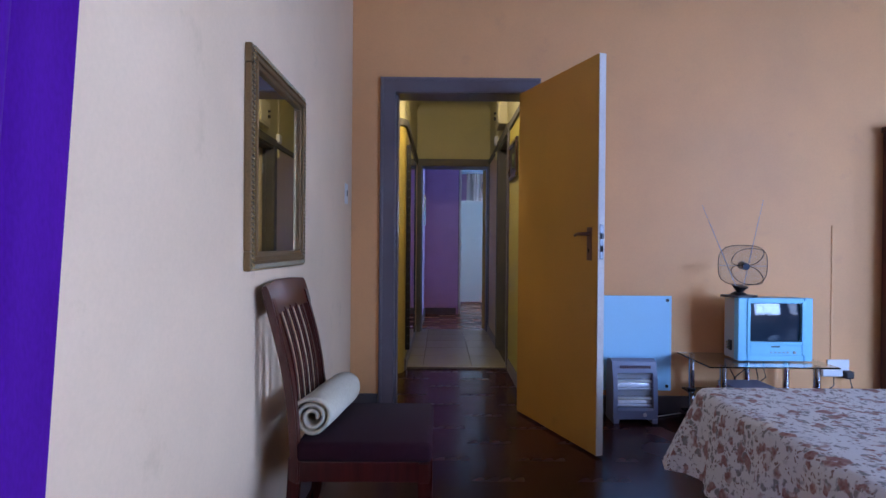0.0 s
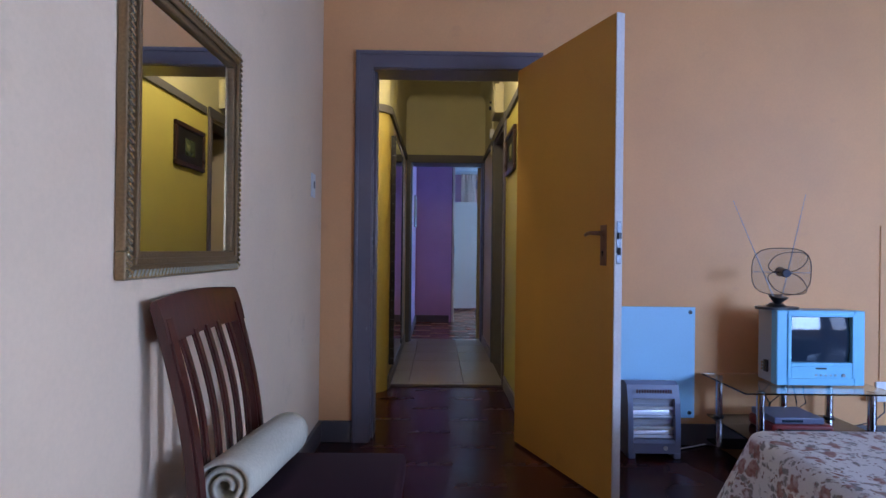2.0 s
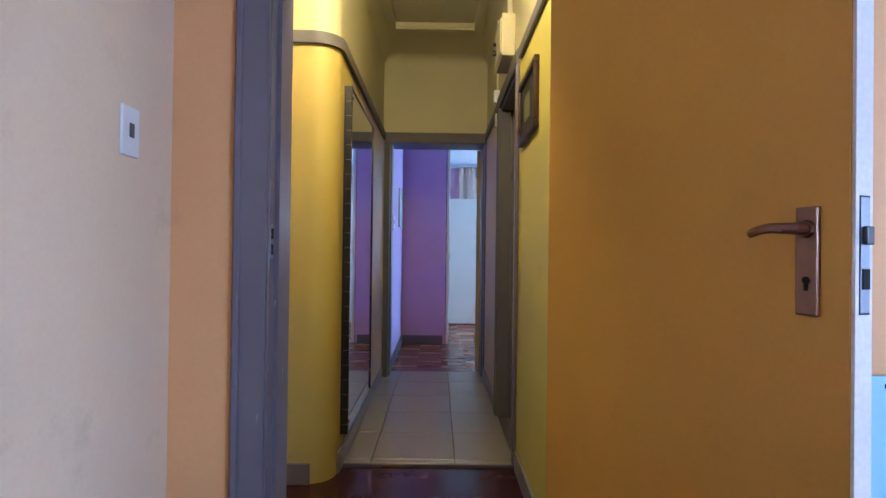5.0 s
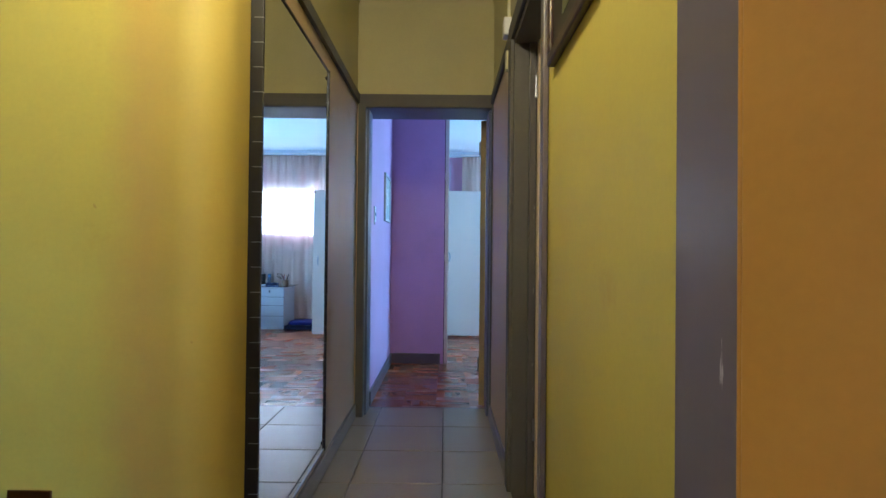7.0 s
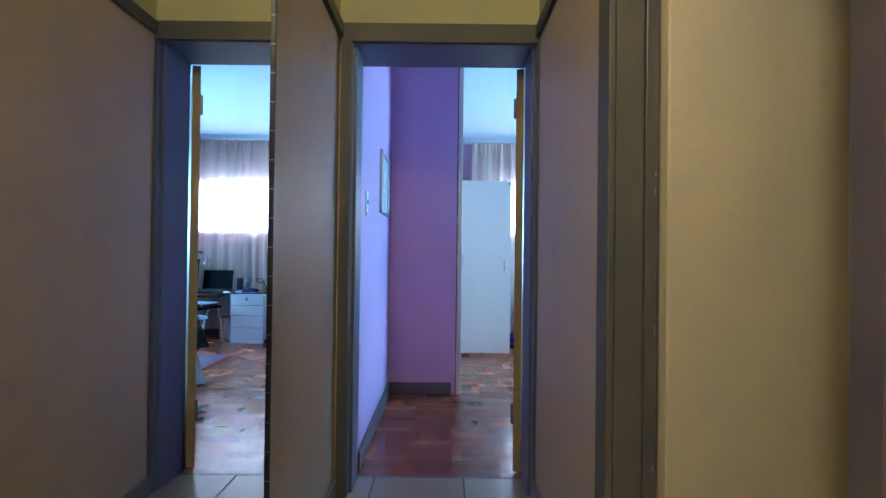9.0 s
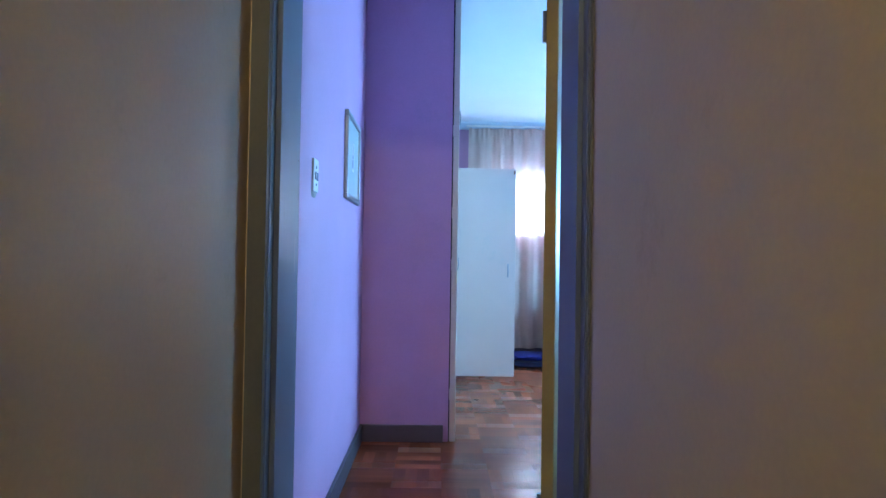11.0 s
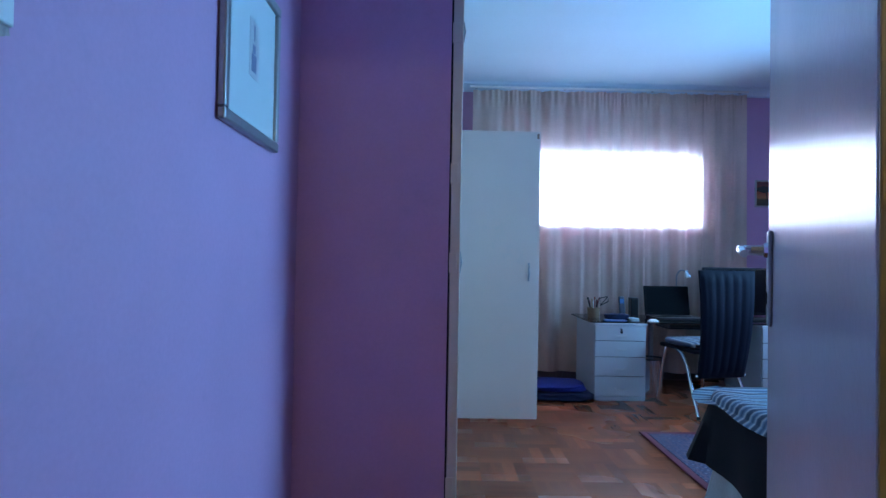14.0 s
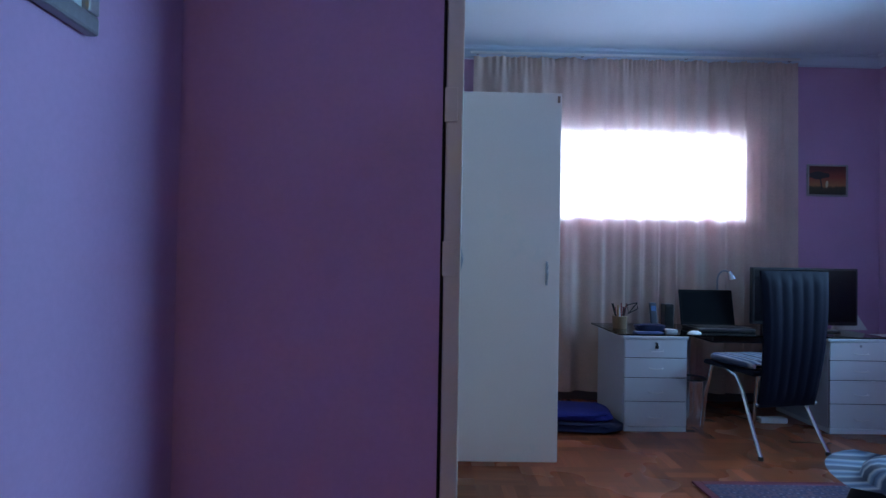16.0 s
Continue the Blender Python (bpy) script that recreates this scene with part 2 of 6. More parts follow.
# near-black for black parts, and for shade coloured into holes and gaps
DARK_GAP = paint("black_and_gap_shade", (0.012, 0.010, 0.010), 0.9, 0.2, 0.1)


def mirror_material():
    m, nt, b = nodes_of("mirror_glass")
    b.inputs["Base Color"].default_value = (0.86, 0.89, 0.88, 1)
    b.inputs["Metallic"].default_value = 1
    b.inputs["Roughness"].default_value = 0.012
    return m


def glass_material(name, col=(0.85, 0.95, 0.93), rough=0.0):
    m, nt, b = nodes_of(name)
    b.inputs["Base Color"].default_value = (*col, 1)
    b.inputs["Transmission Weight"].default_value = 1
    b.inputs["Roughness"].default_value = rough
    b.inputs["IOR"].default_value = 1.45
    return m


MIRROR = mirror_material()
GLASS = glass_material("shelf_glass")
PANE = glass_material("window_glass", (0.97, 0.99, 1.0))


def daylight(name, col, strength):
    m, nt, b = nodes_of(name)
    nt.nodes.remove(b)
    e = nt.nodes.new("ShaderNodeEmission")
    e.inputs["Color"].default_value = (*col, 1)
    e.inputs["Strength"].default_value = strength
    nt.links.new(e.outputs["Emission"], nt.nodes["Material Output"].inputs["Surface"])
    return m


# ---------- structure ----------
# bedroom with peach walls: x -0.585..5.6, y -1.6..3.53 ; hall beyond its door ; corridor ; purple bedroom
B1L, B1R, B1B, B1F, B1H = -0.585, 5.6, -1.6, 3.53, 2.9
HL, HR = -0.315, 0.575          # corridor side walls
H0, JOG, TILE0, END = 3.715, 4.56, 4.79, 6.76
B2N, B2L, B2R, B2F, B2H = 7.06, -0.265, 3.69, 11.78, 2.66
D1A, D1B, D2A, D2B, DH = -0.308, 0.516, -0.256, 0.562, 2.03
HALLH = 2.78

setting("floor", box(-3.4, B1R + 0.2, B1B - 0.2, TILE0, -0.06, -0.004), DARK_FLOOR, "dark red-brown stained parquet floor", "floor")
setting("floor_corridor", box(HL - 0.1, 2.4, TILE0, 6.985, -0.06, 0.006), GROUT, "dark grout bed under the corridor tiles", "floor")
setting("floor_bedroom", box(B2L - 0.2, B2R + 0.2, 6.985, B2F + 0.2, -0.06, -0.004), RED_FLOOR_X, "red-brown polished parquet floor", "floor")

# peach bedroom
setting("wall_west", box(B1L - 0.2, B1L, B1B - 0.2, B1F + 0.09, -0.05, B1H), CREAM, "cream painted plaster wall with faint smudges", "wall")
setting("wall_north", boxes((B1L, D1A - 0.02, B1F, 3.625, 0, B1H), (D1B + 0.02, B1R, B1F, 3.625, 0, B1H), (D1A - 0.02, D1B + 0.02, B1F, 3.625, DH + 0.02, B1H)), PEACH, "peach painted plaster wall round the doorway", "wall")
# window in the east wall and another in the south wall
W1 = (-1.2, 1.5, 0.5, 2.15)
setting("wall_east", boxes((B1R, B1R + 0.2, B1B - 0.2, W1[0], 0, B1H), (B1R, B1R + 0.2, W1[1], B1F + 0.1, 0, B1H), (B1R, B1R + 0.2, W1[0], W1[1], 0, W1[2]), (B1R, B1R + 0.2, W1[0], W1[1], W1[3], B1H)), PEACH, "peach painted plaster wall with a window", "wall")
W3 = (3.4, 5.2, 0.7, 2.1)
setting("wall_south", boxes((B1L, W3[0], B1B - 0.2, B1B, 0, B1H), (W3[1], B1R, B1B - 0.2, B1B, 0, B1H), (W3[0], W3[1], B1B - 0.2, B1B, 0, W3[2]), (W3[0], W3[1], B1B - 0.2, B1B, W3[3], B1H)), PEACH, "peach painted plaster wall with a window", "wall")
setting("ceiling_bedroom", box(B1L - 0.2, B1R + 0.2, B1B - 0.2, 3.62, B1H, B1H + 0.1), WHITE_CEIL, "white painted ceiling", "ceiling")

# hall
setting("wall_hall_south", boxes((-3.4, D1A - 0.02, 3.625, H0, 0, HALLH), (D1B + 0.02, HR, 3.625, H0, 0, HALLH), (D1A - 0.02, D1B + 0.02, 3.625, H0, DH + 0.02, HALLH)), YELLOW, "yellow painted plaster wall", "wall")
RAILZ = 2.055


def rounded_jog(z0, z1, far, r=0.12, n=10):
    pts = [(-3.4, JOG), (HL - r, JOG)]
    for i in range(1, n):
        a = math.pi / 2 * i / n
        pts.append((HL - r + r * math.sin(a), JOG + r - r * math.cos(a)))
    pts += [(HL, JOG + r), (HL, far), (HL - 0.2, far), (HL - 0.2, JOG + 0.2), (-3.4, JOG + 0.2)]
    return prism(pts, "z", z0, z1)


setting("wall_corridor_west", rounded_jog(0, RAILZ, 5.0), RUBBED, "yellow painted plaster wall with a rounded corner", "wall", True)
setting("wall_corridor_west_far", box(HL - 0.2, HL, 5.0, END, 0, RAILZ), COOL_LIT_TAN, "plaster wall, cooler corridor light put into its tan colour", "wall")
setting("wall_corridor_west_top", rounded_jog(RAILZ, HALLH, END), PALE, "pale yellow wall above the picture rail", "wall", True)
S0, S1, SH = 4.832, 5.625, 2.03     # side doorway in the corridor's east wall
setting("wall_hall_east", box(HR, HR + 0.13, H0, S0 - 0.02, 0, RAILZ), YELLOW, "yellow painted plaster wall", "wall")
setting("wall_corridor_east", boxes((HR, HR + 0.13, S1 + 0.02, END, 0, RAILZ), (HR, HR + 0.13, S0 - 0.02, S1 + 0.02, SH + 0.02, RAILZ)), COOL_LIT_TAN, "plaster wall, cooler corridor light put into its tan colour", "wall")
setting("wall_corridor_east_top", box(HR, HR + 0.13, H0, END, RAILZ, HALLH), PALE, "pale yellow wall above the picture rail", "wall")
setting("wall_corridor_end", boxes((HL, D2A - 0.02, END, 6.91, 0, RAILZ), (D2B + 0.02, HR + 0.13, END, 6.91, 0, RAILZ), (D2A - 0.02, D2B + 0.02, END, 6.91, DH + 0.02, RAILZ)), COOL_LIT_TAN, "plaster wall round the doorway, cooler corridor light in its tan", "wall")
setting("wall_corridor_end_top", box(HL, HR + 0.13, END, 6.91, RAILZ, HALLH), PALE, "pale yellow wall above the doorway", "wall")
setting("wall_hall_west", box(-3.6, -3.4, 3.625, JOG + 0.2, 0, HALLH), YELLOW, "yellow painted wall at the end of the hall", "wall")
# ceiling with a cove and a hatch
HX0, HX1, HY0, HY1 = -0.17, 0.42, 5.35, 6.12
setting("ceiling_corridor", boxes((-3.6, HX0, 3.625, 6.91, HALLH, HALLH + 0.1), (HX1, HR + 0.13, 3.625, 6.91, HALLH, HALLH + 0.1), (HX0, HX1, 3.625, HY0, HALLH, HALLH + 0.1), (HX0, HX1, HY1, 6.91, HALLH, HALLH + 0.1), (HX0 - 0.02, HX1 + 0.02, HY0 - 0.02, HY1 + 0.02, HALLH + 0.05, HALLH + 0.1)), PALE, "pale yellow corridor ceiling with a hatch recess", "ceiling")


def cove(x0, y0, x1, y1, nx, ny, z, r=0.09, n=6):
    """A hollow quarter moulding along the line from (x0, y0) to (x1, y1), swelling towards (nx, ny)."""
    prof = [(0.0, 0.0), (0.0, -r)] + [(r - r * math.cos(math.pi / 2 * i / n), -r + r * math.sin(math.pi / 2 * i / n)) for i in range(1, n)] + [(r, 0.0)]
    bm = bmesh.new()
    rows = []
    for px, py in ((x0, y0), (x1, y1)):
        rows.append([bm.verts.new((px + nx * u, py + ny * u, z + w)) for u, w in prof])
    k = len(prof)
    for i in range(k):
        bm.faces.new((rows[0][i], rows[0][(i + 1) % k], rows[1][(i + 1) % k], rows[1][i]))
    bm.faces.new(rows[0][::-1])
    bm.faces.new(rows[1])
    bmesh.ops.recalc_face_normals(bm, faces=bm.faces)
    return bm


setting("trim_corridor_cove", joined(cove(HL, JOG + 0.12, HL, END, 1, 0, HALLH), cove(HR, H0, HR, END, -1, 0, HALLH), cove(HL, END, HR, END, 0, -1, HALLH)), PALE, "pale yellow plaster cove", "cornice", True)

# side room
setting("wall_side_room", boxes((HR + 0.13, 2.4, 4.3, 4.45, 0, HALLH), (HR + 0.13, 2.4, 5.9, 6.05, 0, HALLH), (2.3, 2.4, 4.45, 5.9, 0, HALLH)), COOL_LIT_TAN, "side room walls in the cool-lit tan of the corridor", "wall")
setting("ceiling_side_room", box(HR + 0.13, 2.4, 4.3, 6.05, HALLH, HALLH + 0.1), PALE, "pale side room ceiling", "ceiling")

# purple bedroom
setting("wall_bedroom_south", boxes((B2L - 0.2, D2A - 0.02, 6.91, B2N, 0, B2H + 0.1), (D2B + 0.02, B2R, 6.91, B2N, 0, B2H + 0.1), (D2A - 0.02, D2B + 0.02, 6.91, B2N, DH + 0.02, B2H + 0.1)), PURPLE, "purple painted plaster wall round the doorway", "wall")
setting("wall_bedroom_west", box(B2L - 0.2, B2L, B2N, B2F, 0, B2H + 0.1), PURPLE, "purple painted plaster wall with faint smudges", "wall")
CUPX, CUPY = 0.228, 8.637
setting("wall_cupboard_side", box(B2L, CUPX + 0.03, CUPY, CUPY + 0.09, 0, B2H), PURPLE, "purple painted side wall of the built-in cupboard", "wall")
W2 = (0.9, 2.57, 1.41, 2.09)
setting("wall_bedroom_north", boxes((B2L - 0.2, W2[0], B2F, B2F + 0.2, 0, B2H + 0.1), (W2[1], B2R + 0.2, B2F, B2F + 0.2, 0, B2H + 0.1), (W2[0], W2[1], B2F, B2F + 0.2, 0, W2[2]), (W2[0], W2[1], B2F, B2F + 0.2, W2[3], B2H + 0.1)), PURPLE, "purple painted plaster wall with a window", "wall")
W4 = (9.0, 10.9, 1.0, 2.1)
setting("wall_bedroom_east", boxes((B2R, B2R + 0.2, B2N - 0.15, W4[0], 0, B2H + 0.1), (B2R, B2R + 0.2, W4[1], B2F, 0, B2H + 0.1), (B2R, B2R + 0.2, W4[0], W4[1], 0, W4[2]), (B2R, B2R + 0.2, W4[0], W4[1], W4[3], B2H + 0.1)), PURPLE, "purple painted plaster wall with a window", "wall")
setting("ceiling_purple_bedroom", box(B2L - 0.2, B2R + 0.2, 6.91, B2F + 0.2, B2H, B2H + 0.1), WHITE_CEIL, "white painted ceiling", "ceiling")

# ---------- doorways, doors and trim ----------
def door_frame(name, x0, x1, ya, yb, h, w=0.09, proud=0.018, front=True, back=True, mat=GREY_TRIM, lining=None, right_front=None, left_front=None):
    """Jambs, head and architraves of a doorway in a wall from ya to yb."""
    t = tagged(new(name), "worn grey gloss-painted timber door frame", "door frame", kind="structure")
    lm = lining or mat
    part("jamb", box(x0 - 0.02, x0, ya, yb, 0, h, 0.002), lm, t)
    part("jamb", box(x1, x1 + 0.02, ya, yb, 0, h, 0.002), lm, t)
    part("head", box(x0 - 0.02, x1 + 0.02, ya, yb, h, h + 0.02, 0.002), lm, t)
    for use, s, y in ((front, -1, ya), (back, 1, yb)):
        if not use:
            continue
        a, b = sorted((y, y + s * proud))
        i = 0.004
        wr = right_front if (right_front and s < 0) else w
        wl = left_front if (left_front and s < 0) else w
        out = [(x0 - wl, 0), (x0 - wl, h + w), (x0 - i, h + i), (x0 - i, 0)]
        part("architrave", prism(out, "y", a, b), mat, t)
        out = [(x1 + wr, 0), (x1 + wr, h + w), (x1 + i, h + i), (x1 + i, 0)]
        part("architrave", prism(out, "y", a, b), mat, t)
        out = [(x0 - wl, h + w), (x1 + wr, h + w), (x1 + i, h + i), (x0 - i, h + i)]
        part("head_architrave", prism(out, "y", a, b), mat, t)
        c, d = sorted((y + s * proud, y + s * (proud + 0.008)))
        if wr == w:
            part("bead", box(x0 - w + 0.004, x0 - w + 0.022, c, d, 0, h + w - 0.006, 0.003), mat, t)
            part("bead", box(x1 + w - 0.022, x1 + w - 0.004, c, d, 0, h + w - 0.006, 0.003), mat, t)
            part("bead", box(x0 - w + 0.022, x1 + w - 0.022, c, d, h + w - 0.024, h + w - 0.006, 0.003), mat, t)
    return t


BLUE_GREY = chipped("blue_grey_gloss_lining", (0.12, 0.14, 0.20), (0.50, 0.50, 0.52), 0.42, 0.74)
f1 = door_frame("door_frame_1", D1A, D1B, B1F, H0, DH, 0.097)
strike = part("strike_plate", boxes((D1A, D1A + 0.003, 3.534, 3.560, 1.06, 1.158)), STEEL, f1, "dull steel strike plate")
# holes are dark blocks on the plate, their inner shade given as colour
part("latch_hole", boxes((D1A + 0.003, D1A + 0.0045, 3.539, 3.555, 1.115, 1.145), (D1A + 0.003, D1A + 0.0045, 3.539, 3.555, 1.07, 1.10)), DARK_GAP, strike)
part("door_stop", boxes((D1A, D1A + 0.012, 3.585, H0 - 0.01, 0, DH)), GREY_TRIM, f1)

f2 = door_frame("door_frame_2", D2A, D2B, END, B2N, DH, 0.06, mat=GREY_RAIL, lining=BLUE_GREY, right_front=0.011, left_front=0.05)
strike = part("strike_plate", boxes((D2A, D2A + 0.003, 6.974, 7.012, 1.035, 1.146), bevel=0.001), STEEL, f2, "bright steel strike plate with chipped paint round it")
# dark blocks again in place of the shaded latch openings
part("latch_hole", boxes((D2A + 0.003, D2A + 0.0045, 6.981, 6.997, 1.100, 1.132), (D2A + 0.003, D2A + 0.0045, 6.981, 6.997, 1.052, 1.084)), DARK_GAP, strike)
part("door_stop", boxes((D2A, D2A + 0.014, 6.80, 6.965, 0, DH), (D2B - 0.014, D2B, 6.80, 7.0, 0, DH)), BLUE_GREY, f2)



UNDERCOAT = paint("grey_undercoat", (0.40, 0.37, 0.36), 0.7, 0.2, 0.15)


def chips(parent, face, u0, u1, z0, z1, at, n, seed):
    """Thin flakes of bare undercoat where gloss paint has come off; face: the axis that the surface looks along."""
    r = random.Random(seed)
    flakes = []
    for _ in range(n):
        u, z = r.uniform(u0, u1), z0 + (z1 - z0) * r.random()
        a, b = r.uniform(0.0006, 0.0022), r.uniform(0.003, 0.024) * r.random() + 0.002
        k = r.randint(6, 9)
        ring = [(u + a * r.uniform(0.5, 1.2) * math.cos(2 * math.pi * i / k), z + b * r.uniform(0.5, 1.2) * math.sin(2 * math.pi * i / k)) for i in range(k)]
        flakes.append(prism(ring, face, at, at + 0.0006))
    return part("paint_chips", joined(*flakes), UNDERCOAT, parent, "pale bare patches where the paint has chipped")


chips(f1, "x", 3.531, 3.538, 0.45, 1.55, D1A + 0.0002, 20, 3)
chips(f2, "x", 7.042, 7.052, 0.6, 1.5, D2A + 0.0002, 9, 5)

# frame of the side doorway, in the corridor's east wall (turned by a quarter)
f3 = tagged(new("door_frame_3"), "dark grey-brown painted frame of the side doorway with worn edge", "door frame", kind="structure")
GREY_JAMB = chipped("dark_worn_jamb", (0.115, 0.105, 0.10), (0.55, 0.52, 0.46), 0.4, 0.73)
part("jamb", box(HR - 0.002, HR + 0.065, S1, S1 + 0.02, 0, SH, 0.002), GREY_RAIL, f3)
part("rebate", box(HR + 0.065, HR + 0.098, S1 - 0.012, S1 + 0.02, 0, SH, 0.003), GREY_JAMB, f3)
part("jamb", box(HR - 0.002, HR + 0.145, S0 - 0.02, S0, 0, SH, 0.002), GREY_RAIL, f3)
part("head", box(HR - 0.002, HR + 0.145, S0 - 0.02, S1 + 0.02, SH, SH + 0.02, 0.002), GREY_RAIL, f3)
part("architrave", box(HR - 0.02, HR - 0.002, S1 + 0.003, S1 + 0.10, 0, SH + 0.02, 0.004), GREY_RAIL, f3)
part("architrave", box(HR - 0.02, HR - 0.002, S0 - 0.052, S0 - 0.003, 0, SH + 0.02, 0.004), GREY_TRIM, f3)
part("head_architrave", box(HR - 0.02, HR - 0.002, S0 - 0.052, S1 + 0.10, SH + 0.02, SH + 0.10, 0.004), GREY_RAIL, f3)


chips(f3, "y", HR + 0.086, HR + 0.096, 0.3, 1.8, S1 - 0.0127, 12, 6)


def lever_handle(door, x, z, y, s, plate_mat, lever_mat, long=0.17):
    """Back plate, lever and keyhole on the face at y of a leaf that lies along x; s: which way the face looks."""
    plate = part("back_plate", box(x - 0.019, x + 0.019, min(y, y + s * 0.007), max(y, y + s * 0.007), z - long / 2 - 0.02, z + long / 2 - 0.02, 0.003), plate_mat, door, "metal lever handle on a long back plate")
    pts = [(x, y + s * 0.007, z + 0.03), (x, y + s * 0.035, z + 0.03), (x - 0.01, y + s * 0.048, z + 0.03), (x - 0.024, y + s * 0.05, z + 0.031), (x - 0.045, y + s * 0.05, z + 0.029), (x - 0.066, y + s * 0.047, z + 0.023)]
    part("lever", tube(pts, lambda u: 0.010 - 0.003 * u, 10), lever_mat, plate, round_=True)
    part("rose", cyl((x, y + s * 0.006, z + 0.03), (x, y + s * 0.013, z + 0.03), 0.015, 0.012, 16), lever_mat, plate)
    # raised dark shape that stands for the shade in the keyhole
    part("keyhole", joined(cyl((x, y + s * 0.0065, z - 0.05), (x, y + s * 0.0085, z - 0.05), 0.006, 0.006, 10), box(x - 0.003, x + 0.003, min(y + s * 0.0065, y + s * 0.0085), max(y + s * 0.0065, y + s * 0.0085), z - 0.066, z - 0.05)), DARK_GAP, plate)
    return plate


LOCKSTEEL = paint("dull_lock_steel", (0.20, 0.22, 0.25), 0.45, 0.15, 0.1, 0.9, 0.03)
BRONZE = paint("aged_copper_metal", (0.30, 0.17, 0.13), 0.3, 0.2, 0.1, 1.0, 0.03)


def door_leaf(name, width, face, edge, label, m, plate_mat, lever_mat, hz, other=None):
    """A flush leaf along +x from its hinges at the origin; the face at y = 0 looks to -y."""
    d = tagged(new(name), label, "door", kind="structure")
    part("leaf", box(0.0, width - 0.003, 0.0, 0.02, 0.012, 2.03, 0.002), face, d)
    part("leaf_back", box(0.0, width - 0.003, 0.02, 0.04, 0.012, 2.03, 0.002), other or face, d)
    part("lipping", box(width - 0.003, width + 0.003, 0.001, 0.039, 0.012, 2.029, 0.001), edge, d, "bare scuffed wooden lipping of the edge")
    part("hinge_lipping", box(-0.004, 0.0, 0.001, 0.039, 0.012, 2.029, 0.001), face, d)
    lever_handle(d, width - 0.065, hz, 0.0, -1, plate_mat, lever_mat)
    lever_handle(d, width - 0.065, hz, 0.04, 1, plate_mat, lever_mat)
    lock = part("lock_plate", box(width + 0.003, width + 0.005, 0.010, 0.030, hz - 0.095, hz + 0.075, 0.0008), LOCKSTEEL, d, "steel mortice lock face plate")
    part("lock_rebate", box(width + 0.003, width + 0.004, 0.009, 0.031, hz - 0.097, hz + 0.077), DARK_GAP, lock)
    part("latch", box(width + 0.005, width + 0.013, 0.012, 0.028, hz + 0.005, hz + 0.032, 0.002), BLACK_PLASTIC, lock)
    part("bolt", box(width + 0.005, width + 0.007, 0.012, 0.028, hz - 0.06, hz - 0.03, 0.0008), DARK_GAP, lock)
    for z in (0.25, 1.78):
        h = part("hinge", joined(cyl((-0.008, 0.044, z), (-0.008, 0.044, z + 0.1), 0.007, 0.007, 10)), STEEL, d)
    d.matrix_basis = m
    return d


a1 = math.degrees(math.atan2(2.757 - 3.525, 0.772 - 0.480))
door_leaf("door_1", 0.818, OCHRE, BARE, "ochre painted flush door standing open into the bedroom", pose(0.480, 3.525, 0, 0, 0, a1), BRONZE, BRONZE, 1.095)
a2 = math.degrees(math.atan2(0.9, 0.44))
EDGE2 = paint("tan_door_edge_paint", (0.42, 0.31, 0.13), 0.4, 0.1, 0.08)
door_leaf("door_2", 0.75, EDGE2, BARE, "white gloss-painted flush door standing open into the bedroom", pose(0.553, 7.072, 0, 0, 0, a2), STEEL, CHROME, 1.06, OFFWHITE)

# side door, open into the side room
door_leaf("door_3", 0.75, paint("cream_door_paint", (0.80, 0.66, 0.44), 0.5, 0.08, 0.05, dirt=(0.48, 0.34, 0.18)), BARE, "cream painted flush door standing open into the side room", pose(HR + 0.104, S1 - 0.015 - 0.04, 0, 0, 0, 2), STEEL, STEEL, 1.05)

# skirtings and rails
def board(name, rows, mat, label, h=0.115):
    t = tagged(new(name), label, "skirting", kind="structure")
    for x0, x1, y0, y1 in rows:
        part("board", box(x0, x1, y0, y1, 0, h, 0.004), mat, t)
    return t


board("baseboard_bedroom", [(B1L, B1L + 0.018, B1B, B1F), (B1L + 0.018, D1A - 0.099, B1F - 0.018, B1F), (D1B + 0.099, B1R, B1F - 0.018, B1F)], SKIRT, "dark grey painted timber skirting board")
HSK = paint("grey_skirting_paint", (0.22, 0.19, 0.17), 0.4, 0.15, 0.08)
board("baseboard_hall", [(HR - 0.016, HR, H0 + 0.02, S0 - 0.102), (HR - 0.016, HR, S1 + 0.102, END - 0.002), (-3.3, HL - 0.10, JOG - 0.016, JOG), (HL, HL + 0.016, JOG + 0.12, END - 0.002)], HSK, "grey painted timber skirting board", 0.10)
board("baseboard_purple_bedroom", [(B2L, B2L + 0.018, B2N + 0.02, CUPY), (B2L + 0.018, CUPX, CUPY - 0.018, CUPY), (0.3, B2R, B2F - 0.018, B2F), (B2R - 0.018, B2R, B2N, B2F - 0.018)], paint("brown_grey_skirting", (0.12, 0.09, 0.10), 0.4, 0.15, 0.08), "dark brown-grey painted timber skirting board", 0.10)


def jog_rail(r=0.12, proud=0.02, n=10):
    pts = []
    for rr, s in ((r + proud, 1), (r - 0.0005, -1)):
        c = (HL - r, JOG + r)
        run = [(-3.3, c[1] - rr), (c[0], c[1] - rr)] + [(c[0] + rr * math.sin(math.pi / 2 * i / n), c[1] - rr * math.cos(math.pi / 2 * i / n)) for i in range(1, n)] + [(c[0] + rr, c[1]), (c[0] + rr, END - 0.02)]
        pts += run if s == 1 else run[::-1]
    return prism(pts, "z", RAILZ, RAILZ + 0.055)


